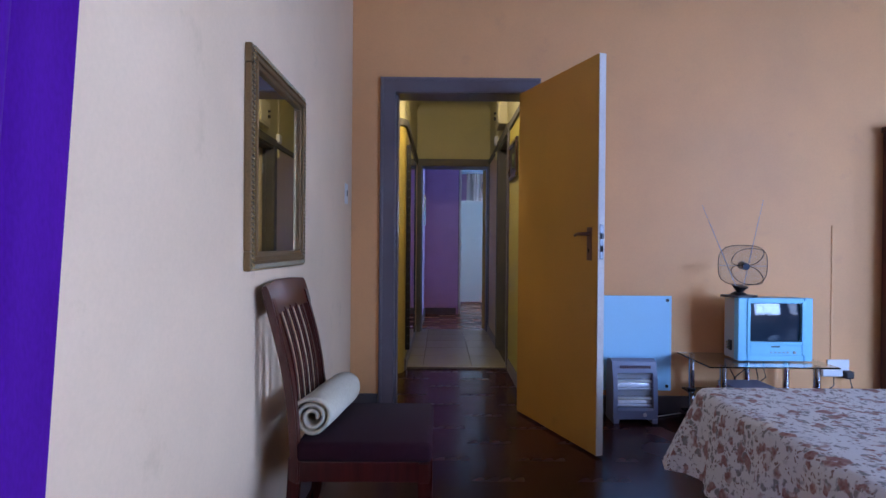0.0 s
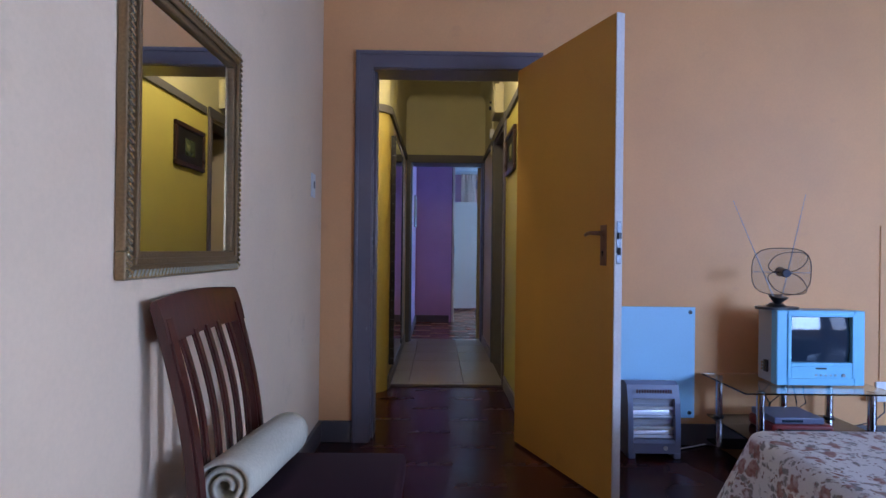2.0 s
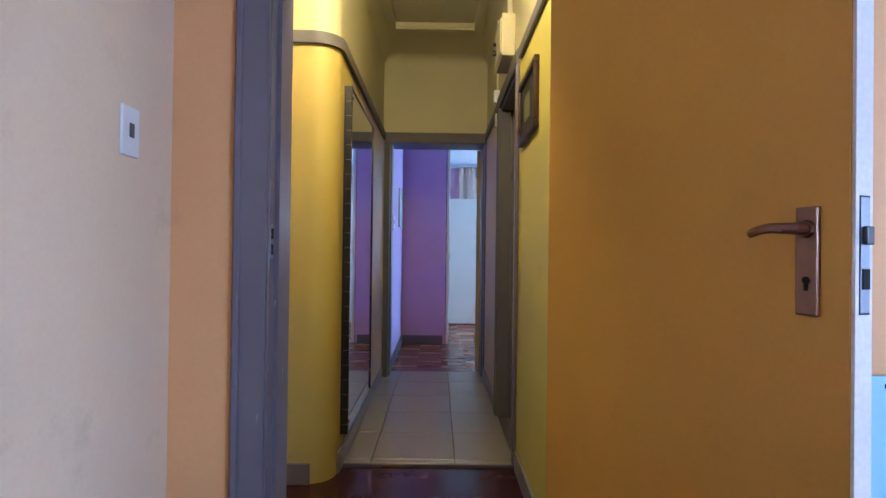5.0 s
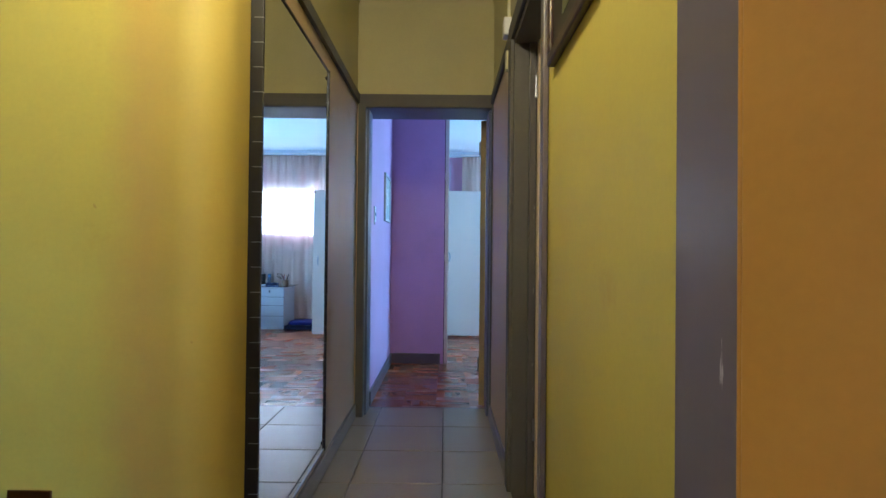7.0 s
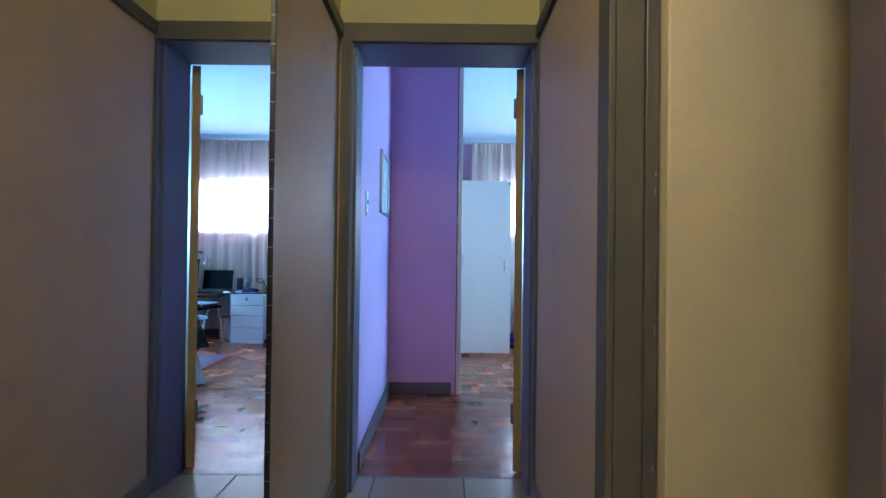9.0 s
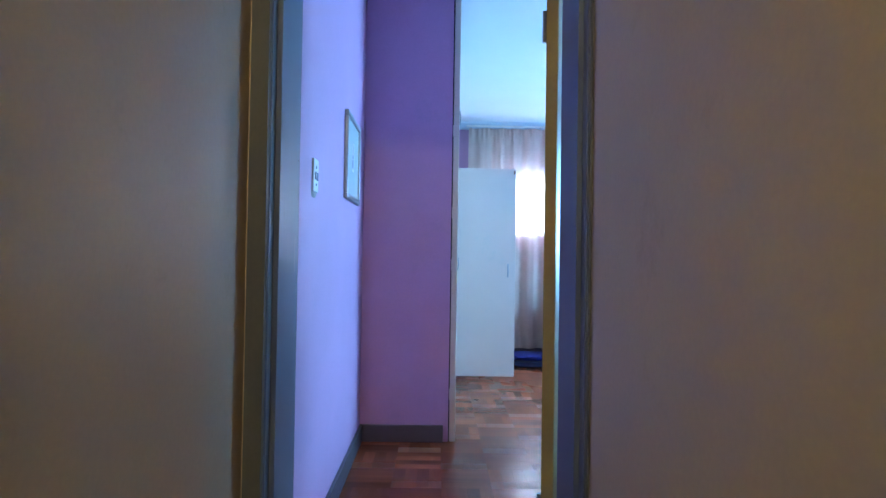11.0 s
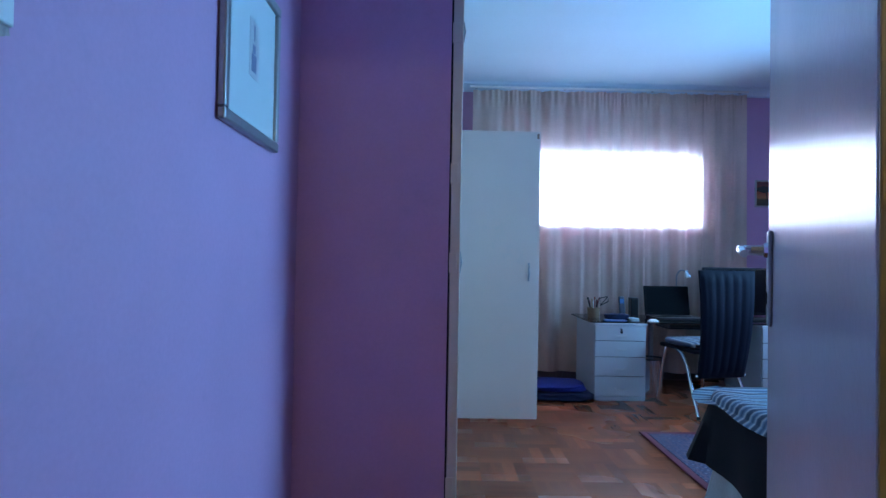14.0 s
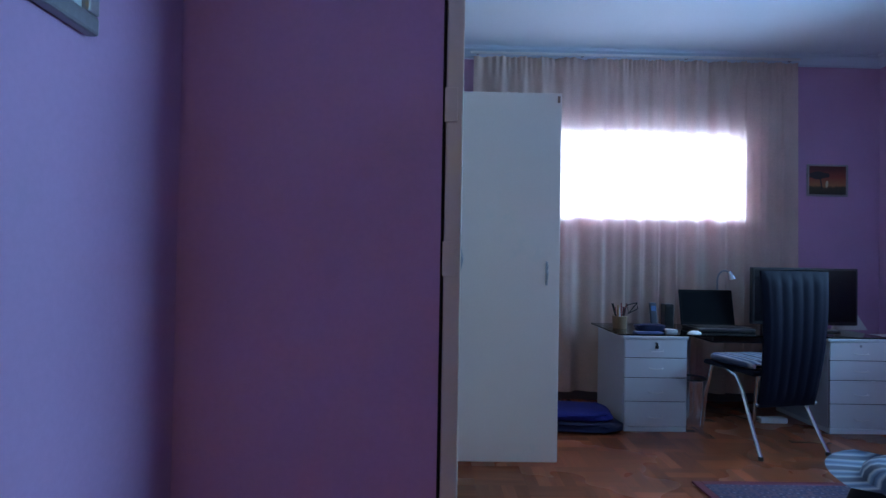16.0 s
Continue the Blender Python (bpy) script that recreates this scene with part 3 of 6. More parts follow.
rail = tagged(new("trim_picture_rail"), "grey-brown painted picture rail along the hall walls", "picture rail", kind="structure")
part("rail", jog_rail(), GREY_RAIL, rail, round_=True)
part("rail", box(HR - 0.02, HR - 0.0005, H0, S0 - 0.103, RAILZ, RAILZ + 0.055, 0.005), GREY_RAIL, rail)
part("rail", box(HR - 0.02, HR - 0.0005, S1 + 0.103, END - 0.02, RAILZ, RAILZ + 0.055, 0.005), GREY_RAIL, rail)
part("rail", box(HL + 0.0, HR, END - 0.012, END - 0.0005, RAILZ + 0.036, RAILZ + 0.064, 0.002), GREY_RAIL, rail)

hatch = tagged(new("ceiling_hatch"), "pale painted loft hatch with a raised frame in the ceiling", "loft hatch", kind="structure")
part("panel", box(HX0 + 0.004, HX1 - 0.004, HY0 + 0.004, HY1 - 0.004, HALLH + 0.03, HALLH + 0.048), PALE, hatch)
for r in ((HX0 - 0.06, HX0, HY0 - 0.06, HY1 + 0.06), (HX1, HX1 + 0.06, HY0 - 0.06, HY1 + 0.06), (HX0, HX1, HY0 - 0.06, HY0), (HX0, HX1, HY1, HY1 + 0.06)):
    part("moulding", box(*r, HALLH - 0.02, HALLH - 0.001, 0.005), PALE, hatch)

# cornice of the purple bedroom
def cornice_profile():
    return [(0, 0), (0, -0.072), (0.010, -0.072), (0.010, -0.062), (0.028, -0.055), (0.055, -0.038), (0.07, -0.022), (0.085, -0.018), (0.085, -0.006), (0.10, -0.006), (0.10, 0)]


def cornice(x0, y0, x1, y1, nx, ny, z):
    prof = cornice_profile()
    bm = bmesh.new()
    rows = [[bm.verts.new((px + nx * u, py + ny * u, z + w)) for u, w in prof] for px, py in ((x0, y0), (x1, y1))]
    k = len(prof)
    for i in range(k):
        bm.faces.new((rows[0][i], rows[0][(i + 1) % k], rows[1][(i + 1) % k], rows[1][i]))
    bm.faces.new(rows[0][::-1])
    bm.faces.new(rows[1])
    bmesh.ops.recalc_face_normals(bm, faces=bm.faces)
    return bm


setting("trim_cornice", joined(cornice(0.3, B2F, B2R, B2F, 0, -1, B2H), cornice(B2R, B2N, B2R, B2F, -1, 0, B2H)), WHITE_CEIL, "white plaster cornice", "cornice")


# ---------- windows ----------
def window(name, axis, a0, a1, z0, z1, at, depth, bars=3, label="white painted steel window"):
    """Frame, bars and panes in an opening; axis: the wall's own direction."""
    w = tagged(new(name), label, "window", kind="structure")
    def bx(u0, u1, d0, d1, q0, q1, b=0.003):
        return box(u0, u1, d0, d1, q0, q1, b) if axis == "x" else box(d0, d1, u0, u1, q0, q1, b)
    d0, d1 = at, at + depth
    fr = part("window_frame", joined(bx(a0, a0 + 0.045, d0, d1, z0, z1), bx(a1 - 0.045, a1, d0, d1, z0, z1), bx(a0 + 0.045, a1 - 0.045, d0, d1, z0, z0 + 0.045), bx(a0 + 0.045, a1 - 0.045, d0, d1, z1 - 0.045, z1)), OFFWHITE, w)
    step = (a1 - a0 - 0.09) / bars
    for i in range(bars):
        u = a0 + 0.045 + i * step
        p = part("pane", bx(u + 0.012, u + step - 0.012, d0 + depth * 0.45, d0 + depth * 0.55, z0 + 0.045, z1 - 0.045, 0), PANE, w)
        p.visible_shadow = False
        if i:
            part("glazing_bar", bx(u - 0.012, u + 0.012, d0 + 0.005, d1 - 0.005, z0 + 0.045, z1 - 0.045), OFFWHITE, w)
    return w


window("window_1", "y", *W1, B1R + 0.12, 0.05)
window("window_2", "x", *W3, B1B - 0.17, 0.05)
window("window_3", "x", *W2, B2F + 0.13, 0.05, 3)
window("window_4", "y", *W4, B2R + 0.12, 0.05)
# ceiling lamp of the hall, by which the yellow walls are lit
LX, LY = -0.05, 3.92
cl = thing("ceiling_lamp", (LX, LY, 2.38), "lit white glass globe lamp on the hall ceiling", "lamp")
part("rose", cyl((LX, LY, HALLH - 0.035), (LX, LY, HALLH), 0.05, 0.06, 24), WHITE_PLASTIC, cl, round_=True)
part("stem", cyl((LX, LY, 2.505), (LX, LY, HALLH - 0.035), 0.012), STEEL, cl)
globe = bmesh.new()
bmesh.ops.create_uvsphere(globe, u_segments=24, v_segments=14, radius=0.065)
bmesh.ops.translate(globe, verts=globe.verts, vec=(LX, LY, 2.45))
part("globe", globe, daylight("lit_globe_glass", (1.0, 0.93, 0.78), HALL_LAMP), cl, "glowing white glass globe", True)
ground = setting("ground", box(-300, 300, -300, 300, -0.5, -0.4), paint("dry_ground", (0.22, 0.18, 0.12), 0.9, 0.3, 0.2), "dry ground outside", "ground")


# ---------- cloth ----------
def cloth(name, col, through=0.45, weave=420.0, rough=0.85, stripe=None):
    m, nt, b = nodes_of(name)
    v = coords(nt)
    n1 = noise_tex(nt, v, 2.0, 4)
    n2 = noise_tex(nt, coords(nt, 1.0, (weave, weave, weave * 0.25)), 1.0, 2)
    c = ramp(nt, n1, [(0.3, scaled(col, 0.86)), (0.7, scaled(col, 1.06))])
    c = mix(nt, 1.0, c, ramp(nt, n2, [(0.3, (0.86,) * 3), (0.7, (1, 1, 1))]), "MULTIPLY")
    nt.links.new(c, b.inputs["Base Color"])
    b.inputs["Roughness"].default_value = rough
    b.inputs["Specular IOR Level"].default_value = 0.12
    b.inputs["Sheen Weight"].default_value = 0.03
    if through:
        t = nt.nodes.new("ShaderNodeBsdfTranslucent")
        nt.links.new(c, t.inputs["Color"])
        s = nt.nodes.new("ShaderNodeMixShader")
        s.inputs[0].default_value = through
        nt.links.new(b.outputs["BSDF"], s.inputs[1])
        nt.links.new(t.outputs["BSDF"], s.inputs[2])
        nt.links.new(s.outputs["Shader"], nt.nodes["Material Output"].inputs["Surface"])
    bump(nt, b, n2, 0.1, 0.001)
    return m


def hanging(u0, u1, z0, z1, base, amp, folds, axis="x", nu=320, nz=36, sway=0.0, seed=1, gather=0.35, lean=0.0, wild=1.0):
    """A curtain sheet along an axis with uneven folds that open downwards."""
    rnd = random.Random(seed)
    ph = [rnd.uniform(0, 6.28) for _ in range(6)]
    bm = bmesh.new()
    grid = []
    for j in range(nz + 1):
        q = j / nz
        z = z1 + (z0 - z1) * q
        row = []
        for i in range(nu + 1):
            s = i / nu
            warp = s + 0.018 * wild * math.sin(5.1 * s + ph[0]) + 0.008 * wild * math.sin(17 * s + ph[1])
            a = 2 * math.pi * folds * warp
            k = amp * (0.55 + 0.45 * math.sin(7.3 * s + ph[2]) ** 2) * (0.75 + 0.35 * q)
            d = k * math.sin(a + 0.5 * q * math.sin(9 * s + ph[3])) + 0.3 * k * math.sin(2.3 * a + ph[4]) + gather * k * math.sin(0.37 * a + ph[5]) * q
            pinch = max(0.0, 1 - q * 14)
            d += 0.35 * amp * pinch * math.sin(4 * a)
            u = u0 + (u1 - u0) * (s + 0.006 * math.sin(a * 1.0 + ph[1]) * q) + lean * q
            sag = 0.008 * abs(math.sin(a / 2)) * pinch
            row.append(bm.verts.new((u, base + d + sway * q, z - sag) if axis == "x" else (base + d + sway * q, u, z - sag)))
        grid.append(row)
    for j in range(nz):
        for i in range(nu):
            bm.faces.new((grid[j][i], grid[j][i + 1], grid[j + 1][i + 1], grid[j + 1][i]))
    bmesh.ops.recalc_face_normals(bm, faces=bm.faces)
    return bm


VIOLET = cloth("violet_curtain_cloth", (0.085, 0.008, 0.27), 0.2)
vc = thing("curtain", (-0.5, 0.3, 0.05), "deep violet hanging curtain beside the cream wall", "curtain")
part("cloth", hanging(-0.85, 0.668, 0.03, 2.45, -0.40, 0.028, 13, "y", 180, 24, 0.0, 5, lean=-0.22), VIOLET, vc, round_=True)
part("rail", cyl((-0.42, -1.2, 2.47), (-0.42, 0.8, 2.47), 0.012), STEEL, vc)
for y in (-1.1, 0.75):
    part("bracket", box(-0.585, -0.42, y - 0.008, y + 0.008, 2.46, 2.48, 0.002), STEEL, vc)

# ---------- peach bedroom: things ----------
# gilt mirror on the cream wall
GILT = paint("antique_gilt", (0.34, 0.225, 0.115), 0.38, 0.25, 0.25, 0.75, 0.25, 160)
GILT_LIGHT = paint("bright_gilt_beading", (0.80, 0.68, 0.44), 0.25, 0.2, 0.2, 0.85, 0.1)
MY0, MY1, MZ0, MZ1 = 1.588, 2.216, 0.977, 1.641
mir = thing("wall_mirror", (B1L, 1.9, 0.977), "rectangular wall mirror in an antique gilt beaded frame", "mirror")


def frame_bar(y0, y1, z0, z1, mx):
    return box(B1L + 0.001, B1L + mx, y0, y1, z0, z1, 0.004)


FW = 0.058
for y0, y1, z0, z1 in ((MY0, MY1, MZ0, MZ0 + FW), (MY0, MY1, MZ1 - FW, MZ1), (MY0, MY0 + FW, MZ0 + FW, MZ1 - FW), (MY1 - FW, MY1, MZ0 + FW, MZ1 - FW)):
    part("frame_bar", frame_bar(y0, y1, z0, z1, 0.022), GILT, mir)
for y0, y1, z0, z1 in ((MY0 + 0.03, MY1 - 0.03, MZ0 + 0.03, MZ0 + 0.044), (MY0 + 0.03, MY1 - 0.03, MZ1 - 0.044, MZ1 - 0.03), (MY0 + 0.03, MY0 + 0.044, MZ0 + 0.044, MZ1 - 0.044), (MY1 - 0.044, MY1 - 0.03, MZ0 + 0.044, MZ1 - 0.044)):
    part("moulding", box(B1L + 0.022, B1L + 0.030, y0, y1, z0, z1, 0.003), GILT, mir)
part("mirror_glass", box(B1L + 0.004, B1L + 0.010, MY0 + FW, MY1 - FW, MZ0 + FW, MZ1 - FW), MIRROR, mir)


o = 0.012
X = B1L + 0.024
bead_mesh = None
for p, q, n in (((X, MY0 + o, MZ0 + o), (X, MY1 - o, MZ0 + o), 40), ((X, MY0 + o, MZ1 - o), (X, MY1 - o, MZ1 - o), 40), ((X, MY0 + o, MZ0 + o), (X, MY0 + o, MZ1 - o), 42), ((X, MY1 - o, MZ0 + o), (X, MY1 - o, MZ1 - o), 42)):
    p, q = Vector(p), Vector(q)
    d = (q - p) / n
    turn = Matrix.Rotation(math.atan2(d.z, d.y), 4, "X")
    for i in range(n):
        at = Matrix.Translation(p + d * (i + 0.5)) @ turn
        if bead_mesh is None:
            first = part("bead", cyl((0, -0.0046, -0.007), (0, 0.0046, 0.007), 0.0053, 0.0040, 6), GILT_LIGHT, mir, "", True)
            bead_mesh = first.data
            bead = first
        else:
            bead = new("bead", bead_mesh)
            bead.parent = mir
            bead.matrix_parent_inverse = mir.matrix_basis.inverted()
        bead.matrix_basis = at

# light switch
sw = thing("light_switch", (B1L, 3.31, 1.31), "white plastic light switch on the cream wall", "switch")
part("plate", box(B1L, B1L + 0.008, 3.27, 3.345, 1.305, 1.425, 0.003), WHITE_PLASTIC, sw)
part("rocker", box(B1L + 0.008, B1L + 0.012, 3.298, 3.317, 1.35, 1.385, 0.002), GREY_RAIL, sw)

# dining chair, its back against the cream wall
MAHOGANY = wood("dark_mahogany", (0.040, 0.006, 0.005), (0.095, 0.015, 0.011), 0.28, 2.0, 2, False, 0.4)
SEATCLOTH = cloth("dark_maroon_upholstery", (0.030, 0.006, 0.012), 0.0, 250)
ch = thing("dining_chair", (-0.25, 1.68, 0), "dark mahogany slat-back dining chair with a maroon seat", "chair")
cy0, cy1 = 1.685, 2.135


def bent(x0, z0, x1, z1, bow, y, w, d, n=10):
    """A post that bows backwards between two heights; w: its width along y, d: its depth along x."""
    bm = bmesh.new()
    rows = []
    for i in range(n + 1):
        s = i / n
        x = x0 + (x1 - x0) * s + bow * math.sin(math.pi * s)
        z = z0 + (z1 - z0) * s
        rows.append([bm.verts.new((x + a * d / 2, y + b * w / 2, z)) for a, b in ((-1, -1), (1, -1), (1, 1), (-1, 1))])
    for ra, rb in zip(rows, rows[1:]):
        for k in range(4):
            bm.faces.new((ra[k], ra[(k + 1) % 4], rb[(k + 1) % 4], rb[k]))
    bm.faces.new(rows[0][::-1])
    bm.faces.new(rows[-1])
    bmesh.ops.recalc_face_normals(bm, faces=bm.faces)
    bmesh.ops.bevel(bm, geom=[e for e in bm.edges if abs(e.verts[0].co.z - e.verts[1].co.z) > 0.01], offset=0.005, segments=2, affect="EDGES")
    return bm


for y in (cy0 + 0.02, cy1 - 0.02):
    part("back_post", bent(-0.458, 0.40, -0.545, 0.89, 0.018, y, 0.036, 0.03), MAHOGANY, ch, round_=True)
    part("leg", bent(-0.51, 0.0, -0.460, 0.40, 0.012, y, 0.036, 0.036), MAHOGANY, ch, round_=True)
    part("leg", bent(-0.055, 0.0, -0.06, 0.385, 0.0, y, 0.038, 0.038), MAHOGANY, ch, round_=True)
    part("side_rail", box(-0.445, -0.075, y - 0.011, y + 0.011, 0.325, 0.388, 0.003), MAHOGANY, ch)
part("front_rail", box(-0.072, -0.05, cy0 + 0.04, cy1 - 0.04, 0.325, 0.388, 0.003), MAHOGANY, ch)
part("back_rail", box(-0.475, -0.45, cy0 + 0.04, cy1 - 0.04, 0.335, 0.39, 0.003), MAHOGANY, ch)
part("cross_rail", box(-0.480, -0.458, cy0 + 0.038, cy1 - 0.038, 0.49, 0.525, 0.004), MAHOGANY, ch)
for i in range(5):
    y = cy0 + 0.085 + i * (cy1 - cy0 - 0.17) / 4
    part("slat", bent(-0.468, 0.515, -0.536, 0.85, 0.014, y, 0.026, 0.012), MAHOGANY, ch, round_=True)


def top_rail():
    """A shallow curved rail with a rounded upper edge."""
    bm = bmesh.new()
    rows = []
    n = 14
    for i in range(n + 1):
        s = i / n
        y = cy0 - 0.006 + (cy1 - cy0 + 0.012) * s
        dx = -0.016 * math.sin(math.pi * s)
        dz = 0.010 * math.sin(math.pi * s)
        sec = [(-0.528, 0.835), (-0.516, 0.838), (-0.528, 0.885), (-0.538, 0.915 + dz), (-0.546, 0.930 + dz), (-0.556, 0.928 + dz), (-0.560, 0.915 + dz), (-0.545, 0.87)]
        rows.append([bm.verts.new((x + dx, y, z)) for x, z in sec])
    for ra, rb in zip(rows, rows[1:]):
        for k in range(8):
            bm.faces.new((ra[k], ra[(k + 1) % 8], rb[(k + 1) % 8], rb[k]))
    bm.faces.new(rows[0][::-1])
    bm.faces.new(rows[-1])
    bmesh.ops.recalc_face_normals(bm, faces=bm.faces)
    return bm


part("top_rail", top_rail(), MAHOGANY, ch, round_=True)
part("seat", box(-0.455, -0.035, cy0 - 0.004, cy1 + 0.004, 0.388, 0.450, 0.018, 3), SEATCLOTH, ch, "dark maroon upholstered seat", True)

# rolled towel on the chair
def towel_roll():
    bm = bmesh.new()
    rows = []
    turns, n, m = 2.6, 90, 14
    for j in range(m + 1):
        v = j / m
        row = []
        for i in range(n + 1):
            a = 2 * math.pi * turns * i / n
            r = 0.010 + 0.046 * i / n
            r *= 1 + 0.04 * math.sin(3 * a + 5 * v) + 0.03 * math.sin(9 * v + a)
            row.append(bm.verts.new((r * math.cos(a) * 1.08, -0.19 + 0.38 * v + 0.006 * math.sin(a), r * math.sin(a))))
        rows.append(row)
    for j in range(m):
        for i in range(n):
            bm.faces.new((rows[j][i], rows[j][i + 1], rows[j + 1][i + 1], rows[j + 1][i]))
    return bm


TOWEL = cloth("cream_towelling", (0.62, 0.56, 0.42), 0.0, 180)
tw = mesh_object("rolled_towel", towel_roll(), TOWEL, True)
tagged(tw, "rolled cream towel lying on the maroon chair seat", "towel")
sol = tw.modifiers.new("thick", "SOLIDIFY")
sol.thickness = 0.011
tw.matrix_basis = pose(-0.395, 1.915, 0.513, 0, 0, -6)

# bed with a floral spread
def drape(x0, x1, y0, y1, ztop, zhem, flare, amp, folds, rnd_r=0.07, seed=3, n=260, crown=0.012, hem_wave=0.02):
    """A cloth over a bed: a softly uneven top, rounded edge, and sides that fall in folds."""
    r = random.Random(seed)
    ph = [r.uniform(0, 6.28) for _ in range(8)]
    peri = []
    w, d = x1 - x0, y1 - y0
    tot = 2 * (w + d)
    for i in range(n):
        s = tot * i / n
        if s < w:
            p, nrm = (x0 + s, y0), (0, -1)
        elif s < w + d:
            p, nrm = (x1, y0 + s - w), (1, 0)
        elif s < 2 * w + d:
            p, nrm = (x1 - (s - w - d), y1), (0, 1)
        else:
            p, nrm = (x0, y1 - (s - 2 * w - d)), (-1, 0)
        cx = min(max(p[0], x0 + rnd_r), x1 - rnd_r)
        cy = min(max(p[1], y0 + rnd_r), y1 - rnd_r)
        v = Vector((p[0] - cx, p[1] - cy))
        if v.length > rnd_r:
            v = v.normalized() * rnd_r
        corner = abs(p[0] - cx) > 1e-6 and abs(p[1] - cy) > 1e-6
        nn = v.normalized() if v.length > 1e-6 else Vector(nrm)
        peri.append((Vector((cx, cy)) + v, nn, s, corner))
    bm = bmesh.new()
    rings = []
    drop = ztop - zhem
    levels = [(-0.9, 0), (-0.6, 0), (-0.35, 0), (-0.18, 0), (-0.07, 0)] + [(0.035 * math.sin(a), 0.035 * (1 - math.cos(a))) for a in (0.0, 0.5, 1.0, 1.5)] + [(None, k / 9) for k in range(1, 10)]
    mid = Vector(((x0 + x1) / 2, (y0 + y1) / 2))
    for off, dz in levels:
        ring = []
        for p, nn, s, corner in peri:
            if off is not None and off < 0:
                q = p + (mid - p) * min(1, -off)
                z = ztop + crown * math.sin(4.1 * q.x + ph[0]) * math.sin(3.3 * q.y + ph[1]) + 0.3 * crown * math.sin(13 * q.x + 7 * q.y + ph[2])
            elif off is not None:
                q, z = p + nn * off, ztop - dz
            else:
                k = dz
                f = math.sin(2 * math.pi * folds * s / tot + ph[3] + 0.6 * math.sin(5 * s + ph[4]))
                out = 0.035 + flare * k + amp * k * (f + 0.4 * math.sin(3.1 * s + ph[5]))
                if corner:
                    out += 0.05 * k
                q = p + nn * out
                z = ztop - 0.033 - (drop - 0.033) * k + hem_wave * k * math.sin(3.7 * s + ph[6])
            ring.append(bm.verts.new((q.x, q.y, z)))
        rings.append(ring)
    bm.faces.new(rings[0])
    for ra, rb in zip(rings, rings[1:]):
        for i in range(n):
            bm.faces.new((ra[i], ra[(i + 1) % n], rb[(i + 1) % n], rb[i]))
    bmesh.ops.recalc_face_normals(bm, faces=bm.faces)
    return bm


def floral():
    """Cream cotton printed with faded rust flowers and grey-green leaves."""
    m, nt, b = nodes_of("floral_cotton")
    v = coords(nt)
    wob = nt.nodes.new("ShaderNodeTexNoise")
    wob.inputs["Scale"].default_value = 26.0
    wob.inputs["Detail"].default_value = 5.0
    nt.links.new(v, wob.inputs["Vector"])
    add = nt.nodes.new("ShaderNodeVectorMath")
    add.operation = "MULTIPLY_ADD"
    nt.links.new(wob.outputs["Color"], add.inputs[0])
    add.inputs[1].default_value = (0.07, 0.07, 0.07)
    nt.links.new(v, add.inputs[2])
    base = ramp(nt, noise_tex(nt, v, 1.5), [(0.3, (0.76, 0.72, 0.68)), (0.7, (0.86, 0.82, 0.78))])
    col = base
    for scale, lo, hi, c0, c1, rn in ((30.0, 0.30, 0.44, (0.24, 0.23, 0.21), (0.36, 0.32, 0.29), 0.7), (17.0, 0.33, 0.42, (0.30, 0.11, 0.09), (0.50, 0.30, 0.25), 0.9), (52.0, 0.22, 0.34, (0.36, 0.18, 0.14), (0.27, 0.24, 0.20), 0.9)):
        vo = nt.nodes.new("ShaderNodeTexVoronoi")
        vo.inputs["Scale"].default_value = scale
        vo.inputs["Randomness"].default_value = rn
        nt.links.new(add.outputs[0], vo.inputs["Vector"])
        f = ramp(nt, vo.outputs["Distance"], [(lo, (1, 1, 1)), (hi, (0, 0, 0))])
        pick = ramp(nt, noise_tex(nt, v, scale * 0.55, 2), [(0.40, (0, 0, 0)), (0.47, (1, 1, 1))])
        f = mix(nt, 1.0, f, pick, "MULTIPLY")
        cc = ramp(nt, noise_tex(nt, v, scale * 3.5, 3), [(0.35, c0), (0.65, c1)])
        col = mix(nt, f, col, cc)
    weave = ramp(nt, noise_tex(nt, v, 500, 2), [(0.3, (0.88,) * 3), (0.7, (1, 1, 1))])
    col = mix(nt, 1.0, col, weave, "MULTIPLY")
    nt.links.new(col, b.inputs["Base Color"])
    b.inputs["Roughness"].default_value = 0.8
    bump(nt, b, noise_tex(nt, v, 60, 3), 0.12, 0.003)
    return m


bed = thing("bed", (1.8, 1.1, 0), "double bed under a faded floral cotton bedspread", "bed")
part("bedspread", drape(1.03, 2.62, 0.12, 2.2, 0.50, 0.17, 0.06, 0.022, 26, 0.05, 3), floral(), bed, "cream bedspread printed with rust flowers", True)
part("mattress", box(1.09, 2.56, 0.18, 2.14, 0.22, 0.47, 0.03), TOWEL, bed)
part("base", box(1.12, 2.53, 0.21, 2.11, 0.08, 0.218, 0.01), MAHOGANY, bed)
for x in (1.16, 2.49):
    for y in (0.25, 2.07):
        part("leg", cyl((x, y, 0), (x, y, 0.08), 0.025, 0.03), MAHOGANY, bed)

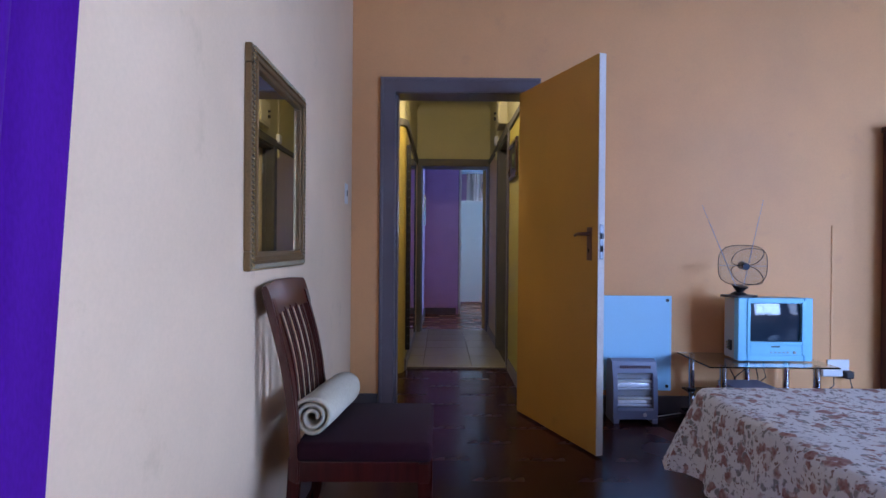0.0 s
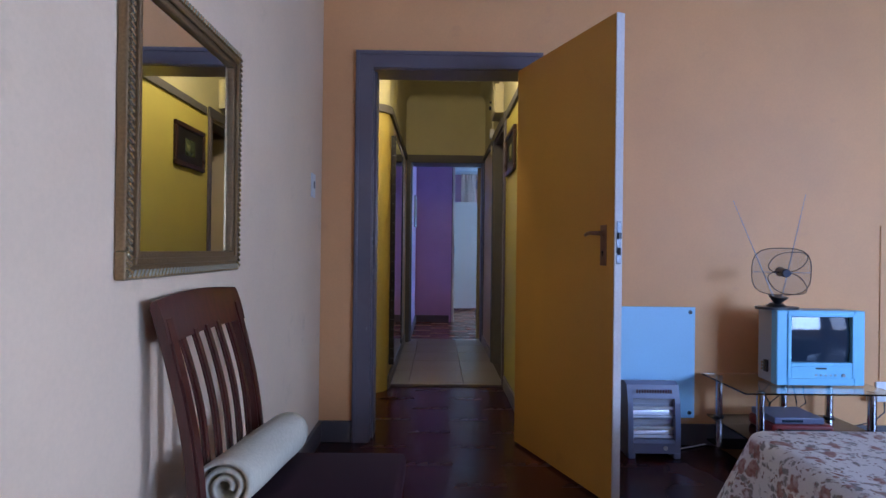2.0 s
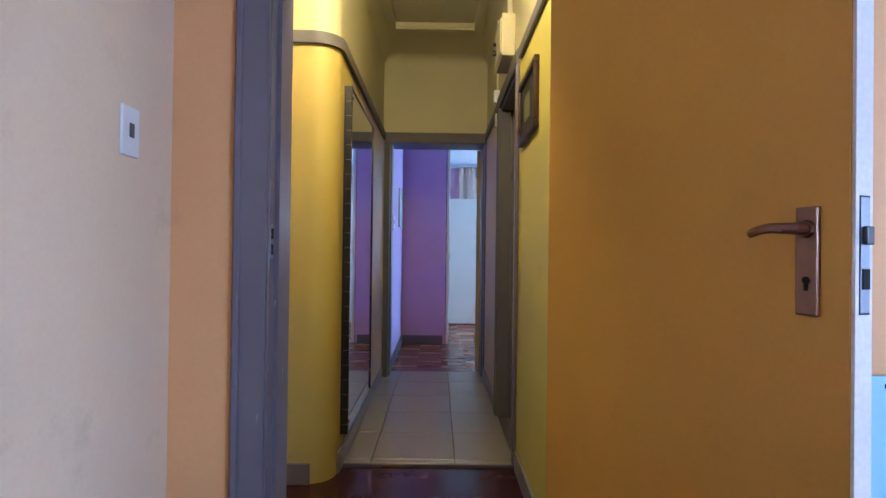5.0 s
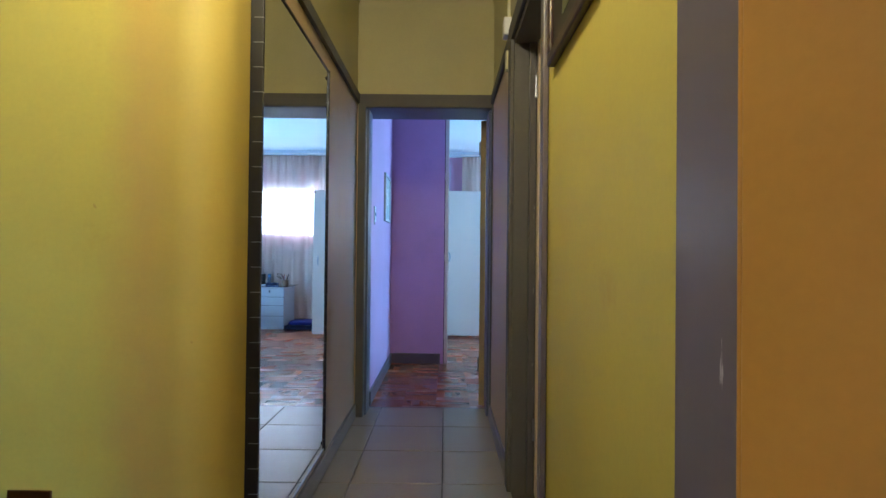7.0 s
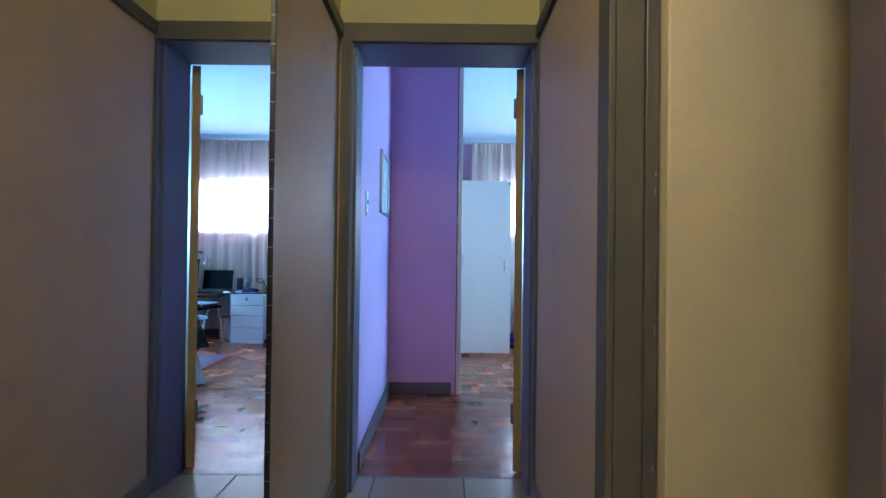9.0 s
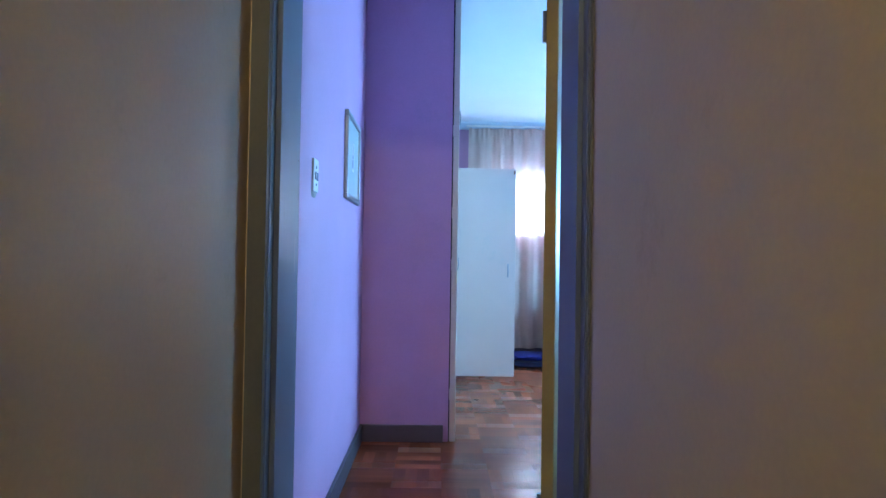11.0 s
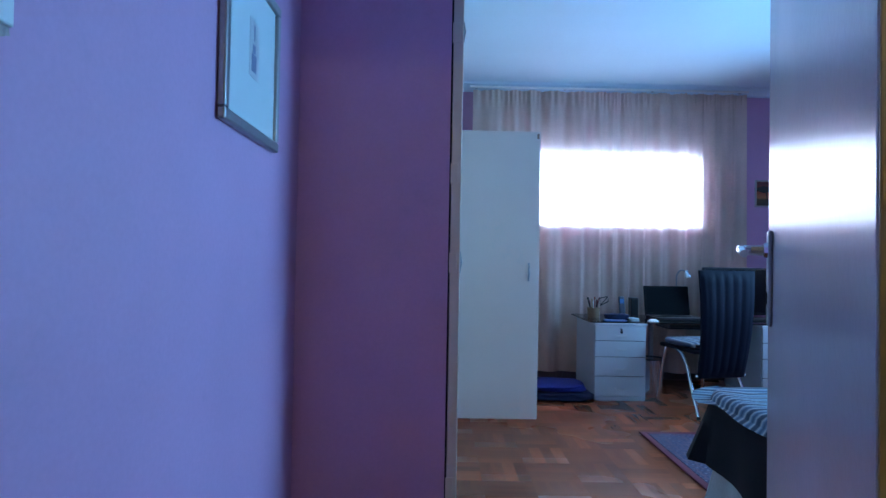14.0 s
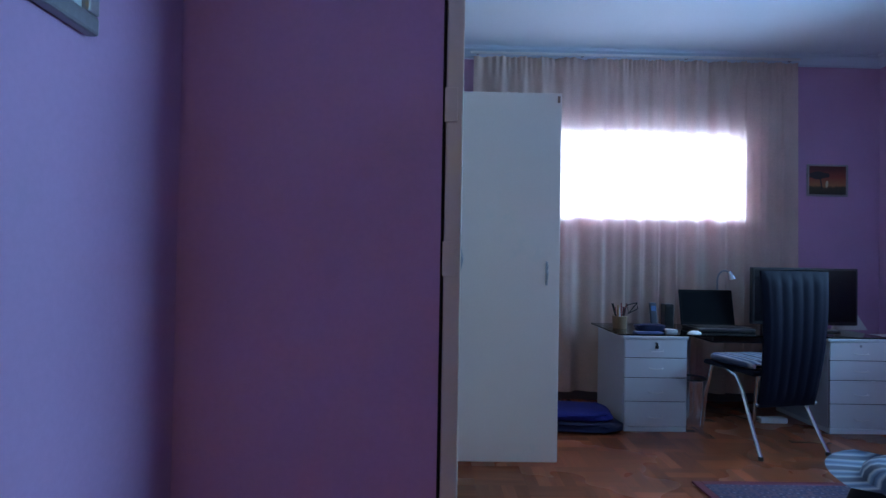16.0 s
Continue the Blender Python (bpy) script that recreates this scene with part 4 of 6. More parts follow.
# white panel heater on the wall
PANELBLUE = paint("pale_blue_white_enamel", (0.34, 0.68, 0.90), 0.45, 0.05, 0.03)
ph_ = thing("panel_heater", (1.15, 3.52, 0.154), "white flat panel heater screwed to the wall", "heater")
part("panel", box(0.855, 1.452, 3.498, 3.51, 0.154, 0.754, 0.003), PANELBLUE, ph_)
for x in (0.885, 1.425):
    for z in (0.182, 0.726):
        part("spacer", cyl((x, 3.51, z), (x, B1F, z), 0.011), BLACK_PLASTIC, ph_)
        part("screw_cap", cyl((x, 3.494, z), (x, 3.498, z), 0.009, 0.011), BLACK_PLASTIC, ph_)

# halogen floor heater
GREYBLUE = paint("grey_blue_plastic", (0.19, 0.22, 0.33), 0.35, 0.08, 0.04)
QUARTZ = paint("quartz_tube", (0.62, 0.62, 0.60), 0.25, 0.05, 0.05)
FOIL = paint("polished_reflector", (0.72, 0.76, 0.84), 0.24, 0.08, 0.04, 0.6, 0.05)
hh = thing("halogen_heater", (1.155, 3.31, 0), "grey plastic halogen room heater standing on the floor", "heater")
hx0, hx1 = 1.012, 1.300


def heater_shell():
    out = [(3.225, 0.03), (3.225, 0.16), (3.235, 0.30), (3.262, 0.395), (3.30, 0.41), (3.36, 0.40), (3.385, 0.36), (3.39, 0.03)]
    return out


for a, b in ((hx0, hx0 + 0.028), (hx1 - 0.028, hx1)):
    part("side", prism(heater_shell(), "x", a, b), GREYBLUE, hh)
part("back", box(hx0 + 0.028, hx1 - 0.028, 3.37, 3.388, 0.03, 0.37, 0.003), GREYBLUE, hh)
part("top", prism([(3.240, 0.325), (3.262, 0.395), (3.30, 0.41), (3.36, 0.40), (3.37, 0.37), (3.30, 0.335)], "x", hx0 + 0.028, hx1 - 0.028), GREYBLUE, hh)
part("control_panel", prism([(3.222, 0.03), (3.222, 0.085), (3.236, 0.10), (3.30, 0.10), (3.37, 0.03)], "x", hx0 + 0.028, hx1 - 0.028), GREYBLUE, hh)
for z0 in (0.105, 0.215):
    sec = [(3.252 + 0.022 * (1 - ((k - 4) / 4.0) ** 2), z0 + 0.105 * k / 8) for k in range(9)]
    sec += [(y + 0.006, z) for y, z in sec[::-1]]
    part("reflector", prism(sec, "x", hx0 + 0.03, hx1 - 0.03), FOIL, hh, round_=True)
    part("heating_tube", cyl((hx0 + 0.03, 3.258, z0 + 0.052), (hx1 - 0.03, 3.258, z0 + 0.052), 0.009), QUARTZ, hh, "white quartz heating tube", True)
for i in range(4):
    z = 0.130 + i * 0.052
    part("guard_wire", cyl((hx0 + 0.028, 3.236 + (0.02 if z > 0.28 else 0.0), z), (hx1 - 0.028, 3.236 + (0.02 if z > 0.28 else 0.0), z), 0.0018, seg=6), CHROME, hh)
for i in range(14):
    x = hx0 + 0.05 + i * 0.0145
    part("vent_slot", box(x, x + 0.006, 3.2445, 3.2475, 0.352, 0.372), paint("dark_red_slot", (0.10, 0.03, 0.03), 0.7) if i == 0 else bpy.data.materials["dark_red_slot"], hh)
part("switch", cyl((1.215, 3.216, 0.06), (1.215, 3.223, 0.06), 0.012), WHITE_PLASTIC, hh)
for x in (hx0 + 0.02, hx1 - 0.02):
    part("foot", box(x - 0.02, x + 0.02, 3.22, 3.40, 0.0, 0.032, 0.006), GREYBLUE, hh)
part("cable", tube([(1.30, 3.38, 0.05), (1.325, 3.37, 0.015), (1.36, 3.36, 0.01), (1.45, 3.40, 0.009), (1.58, 3.46, 0.009), (1.75, 3.48, 0.009)], 0.004, 8), WHITE_PLASTIC, hh, "white power cable", True)
hh.location = (1.163, 3.392, 0.0)
hh.scale = (0.93, 0.93, 0.93)

# television on a glass stand
stand = thing("television_stand", (1.85, 3.31, 0), "two-tier glass television stand on chrome legs", "stand")
sx0, sx1, sy0, sy1 = 1.485, 2.215, 3.06, 3.49
GLASS_DARK = glass_material("smoked_glass", (0.10, 0.12, 0.15))
part("top_shelf", box(sx0, sx1, sy0, sy1, 0.392, 0.400, 0.002), GLASS, stand, "clear green-edged glass shelf")
part("lower_shelf", box(sx0 + 0.03, sx1 - 0.03, sy0 + 0.02, sy1, 0.172, 0.180, 0.002), GLASS_DARK, stand, "smoked glass shelf")
part("bottom_shelf", box(sx0 + 0.03, sx1 - 0.03, sy0 + 0.02, sy1, 0.040, 0.048, 0.002), GLASS_DARK, stand, "smoked glass shelf")
for x, y in ((sx0 + 0.10, sy0 + 0.05), (sx1 - 0.10, sy0 + 0.05), (sx0 + 0.07, sy1 - 0.05), (sx1 - 0.07, sy1 - 0.05), (1.9, sy1 - 0.05)):
    leg = part("leg", cyl((x, y, 0.0), (x, y, 0.392), 0.019), CHROME, stand, "chrome tube leg", True)
    for z0, z1 in ((0.160, 0.172), (0.180, 0.188), (0.028, 0.040)):
        part("collar", cyl((x, y, z0), (x, y, z1), 0.025), BLACK_PLASTIC, leg, round_=True)

SILVERBLUE = paint("silver_blue_plastic", (0.22, 0.66, 0.90), 0.38, 0.05, 0.03)
GREYSHELL = paint("pale_grey_plastic", (0.46, 0.46, 0.48), 0.5, 0.06, 0.05)
SCREEN = paint("dark_picture_tube", (0.018, 0.035, 0.055), 0.08, 0.1, 0.02, bumpy=0.0)
tv = thing("television", (1.94, 3.3, 0.40), "small silver cathode-ray television on the glass stand", "television")
tx0, tx1, ty, tz0, tz1 = 1.715, 2.150, 3.20, 0.405, 0.772
part("front_panel", boxes((tx0, 1.770, ty, ty + 0.05, tz0, tz1), (2.098, tx1, ty, ty + 0.05, tz0, tz1), (1.770, 2.098, ty, ty + 0.05, tz0, 0.515), (1.770, 2.098, ty, ty + 0.05, 0.748, tz1), bevel=0.006), SILVERBLUE, tv)
part("bezel", boxes((1.766, 1.784, ty - 0.006, ty + 0.03, 0.440, 0.756), (2.084, 2.102, ty - 0.006, ty + 0.03, 0.440, 0.756), (1.784, 2.084, ty - 0.006, ty + 0.03, 0.742, 0.756), (1.784, 2.084, ty - 0.006, ty + 0.03, 0.500, 0.518), (1.784, 2.084, ty - 0.004, ty + 0.03, 0.440, 0.500), bevel=0.003), SILVERBLUE, tv)


def tube_face(x0, x1, z0, z1, y, bulge, n=16):
    bm = bmesh.new()
    g = [[bm.verts.new((x0 + (x1 - x0) * i / n, y - bulge * (1 - (2 * i / n - 1) ** 2) * 0.5 - bulge * (1 - (2 * j / n - 1) ** 2) * 0.5, z0 + (z1 - z0) * j / n)) for i in range(n + 1)] for j in range(n + 1)]
    for j in range(n):
        for i in range(n):
            bm.faces.new((g[j][i], g[j][i + 1], g[j + 1][i + 1], g[j + 1][i]))
    bmesh.ops.recalc_face_normals(bm, faces=bm.faces)
    return bm


part("screen", tube_face(1.782, 2.086, 0.514, 0.744, ty + 0.022, 0.02), SCREEN, tv, "dark curved glass screen", True)
part("shell", box(tx0 + 0.004, tx1 - 0.004, ty + 0.05, ty + 0.17, tz0 + 0.002, tz1 - 0.004, 0.008), GREYSHELL, tv)
part("tube_housing", prism([(tx0 + 0.05, ty + 0.17), (tx1 - 0.05, ty + 0.17), (tx1 - 0.13, ty + 0.31), (tx0 + 0.13, ty + 0.31)], "z", tz0 + 0.03, tz1 - 0.07), GREYSHELL, tv)
part("name_bar", box(1.905, 1.957, ty - 0.0055, ty - 0.0035, 0.487, 0.494), BLACK_PLASTIC, tv)
for i in range(5):
    x = 1.905 + i * 0.024
    part("button", cyl((x, ty - 0.009, 0.458), (x, ty - 0.003, 0.458), 0.004, seg=10), GREYSHELL, tv)
part("power_button", cyl((2.04, ty - 0.010, 0.458), (2.04, ty - 0.003, 0.458), 0.008, seg=14), GREYSHELL, tv)
part("socket_block", boxes((tx0 - 0.004, tx0 + 0.004, ty + 0.075, ty + 0.105, 0.455, 0.515), bevel=0.001), BLACK_PLASTIC, tv)
for z in (0.47, 0.486, 0.502):
    part("plug", cyl((tx0 - 0.022, ty + 0.09, z), (tx0 - 0.002, ty + 0.09, z), 0.005, seg=8), GILT_LIGHT, tv)

# indoor aerial on the television
ae = thing("indoor_aerial", (1.78, 3.27, 0.772), "black indoor aerial with a clear dish and telescopic rods", "aerial")
ac = Vector((1.765, 3.255, 0.960))


def disc(rx, ry, h, n=28, power=3.2):
    """A rounded square outline."""
    out = []
    for i in range(n):
        a = 2 * math.pi * i / n
        c, s = math.cos(a), math.sin(a)
        k = (abs(c) ** power + abs(s) ** power) ** (-1 / power)
        out.append((rx * k * c, ry * k * s))
    return out


foot = prism([(1.755 + u, 3.27 + v) for u, v in disc(0.105, 0.06, 0, power=2.2)], "z", 0.772, 0.784)
part("foot", joined(foot, cyl((1.755, 3.27, 0.784), (1.755, 3.268, 0.80), 0.05, 0.03)), BLACK_PLASTIC, ae, round_=True)
part("neck", cyl((1.755, 3.268, 0.798), (1.757, 3.262, 0.836), 0.014, 0.045, 18), BLACK_PLASTIC, ae, round_=True)
SMOKE = glass_material("clear_smoked_plastic", (0.78, 0.82, 0.86), 0.05)
tilt = pose(*ac, 8, 0, -24)
dish = prism(disc(0.128, 0.118, 0), "y", -0.001, 0.001)
bmesh.ops.transform(dish, matrix=tilt, verts=dish.verts)
part("dish", dish, SMOKE, ae, "clear rounded plastic dish").visible_shadow = False
rim = tube([tilt @ Vector((u, 0, v)) for u, v in disc(0.128, 0.118, 0)], 0.0022, 6, True)
part("dish_rim", rim, BLACK_PLASTIC, ae, round_=True)
for k, (dx, dz, rx, rz) in enumerate(((0.022, 0.055, 0.075, 0.05), (0.022, -0.05, 0.075, 0.055))):
    pts = [tilt @ Vector((dx + u + 0.5 * v * (1 if k == 0 else -1), -0.045, dz + v)) for u, v in disc(rx, rz, 0, 24, 2.6)]
    part("loop", tube(pts, 0.0022, 6, True), BLACK_PLASTIC, ae, round_=True)
part("barrel", cyl(tilt @ Vector((0.0, 0.03, -0.005)), tilt @ Vector((0.012, -0.075, 0.005)), 0.024, 0.020, 18), BLACK_PLASTIC, ae, round_=True)
part("knob", cyl(tilt @ Vector((0.012, -0.076, 0.005)), tilt @ Vector((0.014, -0.088, 0.006)), 0.021, 0.018, 18), paint("aerial_cap", (0.08, 0.10, 0.14), 0.2), ae, round_=True)
part("strut", tube([tilt @ Vector((-0.125, -0.02, 0.0)), tilt @ Vector((0.125, -0.02, 0.0))], 0.0018, 6), STEEL, ae)
for top in ((1.882, 3.25, 1.345), (1.54, 3.29, 1.315)):
    b0 = Vector((1.775, 3.262, 0.83)) if top[0] > 1.7 else Vector((1.735, 3.262, 0.83))
    t1 = Vector(top)
    part("rod", joined(cyl(b0, b0.lerp(t1, 0.5), 0.0024, 0.0024, 8), cyl(b0.lerp(t1, 0.5), b0.lerp(t1, 0.8), 0.0018, 0.0018, 8), cyl(b0.lerp(t1, 0.8), t1, 0.0012, 0.0012, 8)), STEEL, ae, "telescopic chrome rod", True)

# devices and cables under the television
RED = paint("red_plastic", (0.28, 0.02, 0.02), 0.35)
box2 = thing("red_radio", (1.80, 3.22, 0.182), "flat red and black radio on the smoked glass shelf", "radio")
part("body", box(1.655, 1.945, 3.12, 3.34, 0.182, 0.236, 0.014, 3), RED, box2, round_=True)
part("fascia", box(1.70, 1.925, 3.114, 3.121, 0.190, 0.216, 0.003), BLACK_PLASTIC, box2)
part("dial", cyl((1.678, 3.110, 0.206), (1.678, 3.121, 0.206), 0.015), CHROME, box2, round_=True)
for k in range(4):
    part("button", cyl((1.80 + 0.028 * k, 3.109, 0.203), (1.80 + 0.028 * k, 3.114, 0.203), 0.008, seg=12), CHROME, box2)
box1 = thing("media_player", (1.79, 3.23, 0.236), "flat grey media player lying on the red radio", "media player")
part("case", box(1.665, 1.905, 3.13, 3.33, 0.2365, 0.268, 0.006), GREYBLUE, box1)
part("display", box(1.70, 1.80, 3.1285, 3.1305, 0.246, 0.258), SCREEN, box1)
cb = thing("cable_tangle", (1.9, 3.42, 0.18), "black loose cables hanging behind the television stand", "cables")
for k in range(5):
    x = 1.74 + 0.06 * k
    r = random.Random(20 + k)
    pts = [(x, 3.40, 0.36), (x + r.uniform(-0.03, 0.03), 3.42, 0.32), (x + r.uniform(-0.05, 0.05), 3.43, 0.26), (x + r.uniform(-0.04, 0.06), 3.44, 0.21), (x + r.uniform(-0.02, 0.08), 3.43, 0.19), (x + r.uniform(0.02, 0.1), 3.41, 0.187)]
    part("cable", tube(pts, 0.0035, 6), BLACK_PLASTIC, cb, round_=True)

# wall trunking, socket and adaptor
tr = thing("cable_trunking", (2.49, B1F, 0.40), "pale painted cable trunking down the wall", "trunking")
part("duct", box(2.482, 2.504, B1F - 0.006, B1F, 0.36, 1.21, 0.002), PEACH, tr)
so = thing("wall_socket", (2.52, B1F, 0.29), "white wall socket with adaptor plugs in it", "socket")
part("plate", box(2.46, 2.60, B1F - 0.012, B1F, 0.31, 0.40, 0.004), WHITE_PLASTIC, so)
part("adaptor", box(2.40, 2.53, B1F - 0.055, B1F - 0.012, 0.30, 0.345, 0.008), WHITE_PLASTIC, so)
part("plug", box(2.545, 2.60, B1F - 0.06, B1F - 0.012, 0.285, 0.335, 0.01), BLACK_PLASTIC, so)
part("plug_cable", tube([(2.57, 3.475, 0.29), (2.575, 3.46, 0.24), (2.55, 3.46, 0.15), (2.40, 3.47, 0.06), (2.2, 3.48, 0.02), (2.0, 3.48, 0.012)], 0.0035, 6), BLACK_PLASTIC, so, round_=True)
part("plug_cable", tube([(2.47, 3.475, 0.30), (2.46, 3.46, 0.25), (2.40, 3.46, 0.2), (2.3, 3.47, 0.17)], 0.0035, 6), BLACK_PLASTIC, so, round_=True)
so.location.z -= 0.045

# wooden cabinet by the wall
wd = thing("wooden_cabinet", (3.1, 3.42, 0), "tall dark brown wooden cabinet against the wall", "cabinet")
part("body", box(2.79, 3.55, 3.36, 3.51, 0.06, 1.80, 0.004), MAHOGANY, wd)
part("cornice", box(2.775, 3.565, 3.345, 3.51, 1.80, 1.835, 0.006), MAHOGANY, wd)
part("plinth", box(2.80, 3.54, 3.37, 3.51, 0.0, 0.06), MAHOGANY, wd)
for a, b in ((2.80, 3.165), (3.175, 3.54)):
    dr = part("door", box(a, b, 3.342, 3.358, 0.08, 1.78, 0.003), MAHOGANY, wd)
    part("knob", cyl((b - 0.03 if a < 3 else a + 0.03, 3.32, 0.95), (b - 0.03 if a < 3 else a + 0.03, 3.342, 0.95), 0.012), BRONZE, dr)

# ---------- hall and corridor: things ----------
GLINT_GREY = paint("edge_glint_grey", (0.28, 0.30, 0.34), 0.35, 0.1, 0.05, 0.8, 0.0)
cm = thing("corridor_mirror", (HL, 5.23, 0.17), "tall frameless wall mirror with black beaded edges", "mirror")
C0, C1, CZ0, CZ1 = 4.765, 5.705, 0.165, 1.922
part("mirror_glass", box(HL + 0.028, HL + 0.034, C0 + 0.015, C1 - 0.009, CZ0 + 0.012, CZ1 - 0.012), MIRROR, cm)
part("backing", box(HL + 0.0005, HL + 0.028, C0 + 0.004, C1 - 0.004, CZ0 + 0.004, CZ1 - 0.004), BLACK_PLASTIC, cm)
part("edge_strip", box(HL + 0.0005, HL + 0.040, C0, C0 + 0.015, CZ0, CZ1, 0.003), BLACK_PLASTIC, cm)
part("edge_strip", box(HL + 0.0005, HL + 0.041, C1 - 0.009, C1, CZ0, CZ1, 0.003), BLACK_PLASTIC, cm)
part("edge_strip", box(HL + 0.0005, HL + 0.038, C0 + 0.015, C1 - 0.009, CZ1 - 0.012, CZ1, 0.003), BLACK_PLASTIC, cm)
part("edge_strip", box(HL + 0.0005, HL + 0.038, C0 + 0.015, C1 - 0.009, CZ0, CZ0 + 0.012, 0.003), STEEL, cm)
# thin pale bars drawn as the glints along the notched edge strips
for y0, y1, proud in ((C0 - 0.0005, C0 + 0.0145, 0.0408), (C1 - 0.0095, C1 + 0.0005, 0.0418)):
    for i in range(23):
        z = CZ0 + 0.05 + i * 0.074
        part("notch_glint", box(HL + 0.012, HL + proud, y0, y1, z, z + 0.002), GLINT_GREY, cm)
for y in (C0 + 0.06, C1 - 0.05):
    for z in (CZ0 + 0.05, CZ1 - 0.05):
        part("screw", cyl((HL + 0.034, y, z), (HL + 0.038, y, z), 0.009, 0.006, 12), BLACK_PLASTIC, cm)

hs = thing("hall_socket", (-0.79, JOG, 0.345), "brown metal wall socket low on the yellow wall", "socket")
part("plate", box(-0.848, -0.733, JOG - 0.006, JOG, 0.345, 0.457, 0.003), BRONZE, hs)
part("switch", box(-0.775, -0.760, JOG - 0.011, JOG - 0.006, 0.385, 0.41, 0.002), BLACK_PLASTIC, hs)
for dx, dz in ((-0.803, 0.415), (-0.818, 0.39), (-0.795, 0.39)):
    # dark discs on the plate, coloured as the shade of pin holes
    part("pin_hole", cyl((dx, JOG - 0.0075, dz), (dx, JOG - 0.0055, dz), 0.005, seg=10), DARK_GAP, hs)

# framed picture on the yellow wall
pf = thing("framed_picture", (HR, 4.39, 1.59), "small dark-framed picture hanging on the yellow wall", "picture")
FRAME_DARK = wood("dark_picture_frame", (0.03, 0.012, 0.010), (0.07, 0.03, 0.02), 0.3, 3.0, 2)
py0, py1, pz0, pz1 = 4.23, 4.70, 1.605, 1.905
for y0, y1, z0, z1 in ((py0, py1, pz0, pz0 + 0.034), (py0, py1, pz1 - 0.034, pz1), (py0, py0 + 0.034, pz0 + 0.034, pz1 - 0.034), (py1 - 0.034, py1, pz0 + 0.034, pz1 - 0.034)):
    part("frame_bar", box(HR - 0.024, HR, y0, y1, z0, z1, 0.006), FRAME_DARK, pf)


def dim_print():
    m, nt, b = nodes_of("dim_dark_print")
    v = coords(nt)
    c = ramp(nt, noise_tex(nt, v, 14, 5), [(0.35, (0.03, 0.04, 0.025)), (0.55, (0.10, 0.12, 0.05)), (0.7, (0.34, 0.32, 0.14))])
    nt.links.new(c, b.inputs["Base Color"])
    b.inputs["Roughness"].default_value = 0.15
    return m


part("mount", box(HR - 0.012, HR - 0.002, py0 + 0.034, py1 - 0.034, pz0 + 0.034, pz1 - 0.034), paint("black_card_mount", (0.02, 0.018, 0.016), 0.3, 0.15, 0.05, bumpy=0.0), pf, "black card mount")
part("print", box(HR - 0.0135, HR - 0.012, py0 + 0.16, py1 - 0.16, pz0 + 0.085, pz1 - 0.10), dim_print(), pf, "small dim green and yellow print")

# meter box, bell box and conduit above the side doorway
CREAMBOX = paint("aged_cream_plastic", (0.62, 0.56, 0.34), 0.45, 0.08, 0.05)
eb = thing("distribution_box", (0.53, 5.2, 2.16), "cream electrical box mounted above the side doorway", "electrical box")
part("case", box(HR - 0.075, HR, 4.98, 5.30, 2.165, 2.40, 0.006), CREAMBOX, eb)
part("cover", box(HR - 0.082, HR - 0.075, 5.0, 5.28, 2.185, 2.38, 0.002), CREAMBOX, eb)
part("knob", cyl((HR - 0.10, 5.22, 2.26), (HR - 0.08, 5.22, 2.26), 0.016), BLACK_PLASTIC, eb)
part("knob", cyl((HR - 0.10, 5.22, 2.31), (HR - 0.08, 5.22, 2.31), 0.010), BLACK_PLASTIC, eb)
part("conduit", box(HR - 0.03, HR - 0.001, 5.10, 5.15, 2.40, HALLH - 0.09, 0.004), CREAMBOX, eb)
bb = thing("junction_box", (0.55, 5.8, 2.12), "small white junction box beside the doorway head", "electrical box")
part("case", box(HR - 0.04, HR, 5.74, 5.82, 2.115, 2.20, 0.006), WHITE_PLASTIC, bb)
part("conduit", cyl((HR - 0.012, 5.78, 2.20), (HR - 0.012, 5.78, HALLH - 0.09), 0.008), CREAMBOX, bb)
bx = thing("bell_box", (0.55, 5.8, 1.95), "small cream bell box on the tan wall", "bell box")
part("case", box(HR - 0.028, HR, 5.755, 5.805, 1.955, 2.045, 0.004), CREAMBOX, bx)

# ---------- purple bedroom: things ----------
cup = thing("built_in_cupboard", (0.2, 10.2, 0), "cream painted built-in cupboard with one door open", "cupboard")
FX = 0.30
part("stile", box(CUPX + 0.037, FX, CUPY + 0.003, CUPY + 0.06, 0.0, B2H - 0.01, 0.003), CUPBOARD, cup)
# dark strip set into the gap by the stile in place of its shade
part("gap_shade_strip", box(CUPX + 0.030, CUPX + 0.037, CUPY + 0.012, CUPY + 0.06, 0.0, B2H - 0.01), DARK_GAP, cup)
part("carcass", boxes((B2L + 0.002, FX - 0.025, 10.98, 11.0, 0, B2H - 0.01), (B2L + 0.002, FX - 0.025, 10.33, 10.35, 0, B2H - 0.01), (B2L + 0.002, FX - 0.025, 10.35, 10.98, 0.0, 0.06), (B2L + 0.002, FX - 0.025, 10.35, 10.98, 1.90, 1.92)), CUPBOARD, cup)
part("plinth", box(FX - 0.04, FX - 0.02, CUPY + 0.06, B2F - 0.02, 0, 0.06), CUPBOARD, cup)
part("rail", box(FX - 0.025, FX - 0.002, CUPY + 0.06, B2F - 0.02, 1.91, 1.95, 0.002), CUPBOARD, cup)
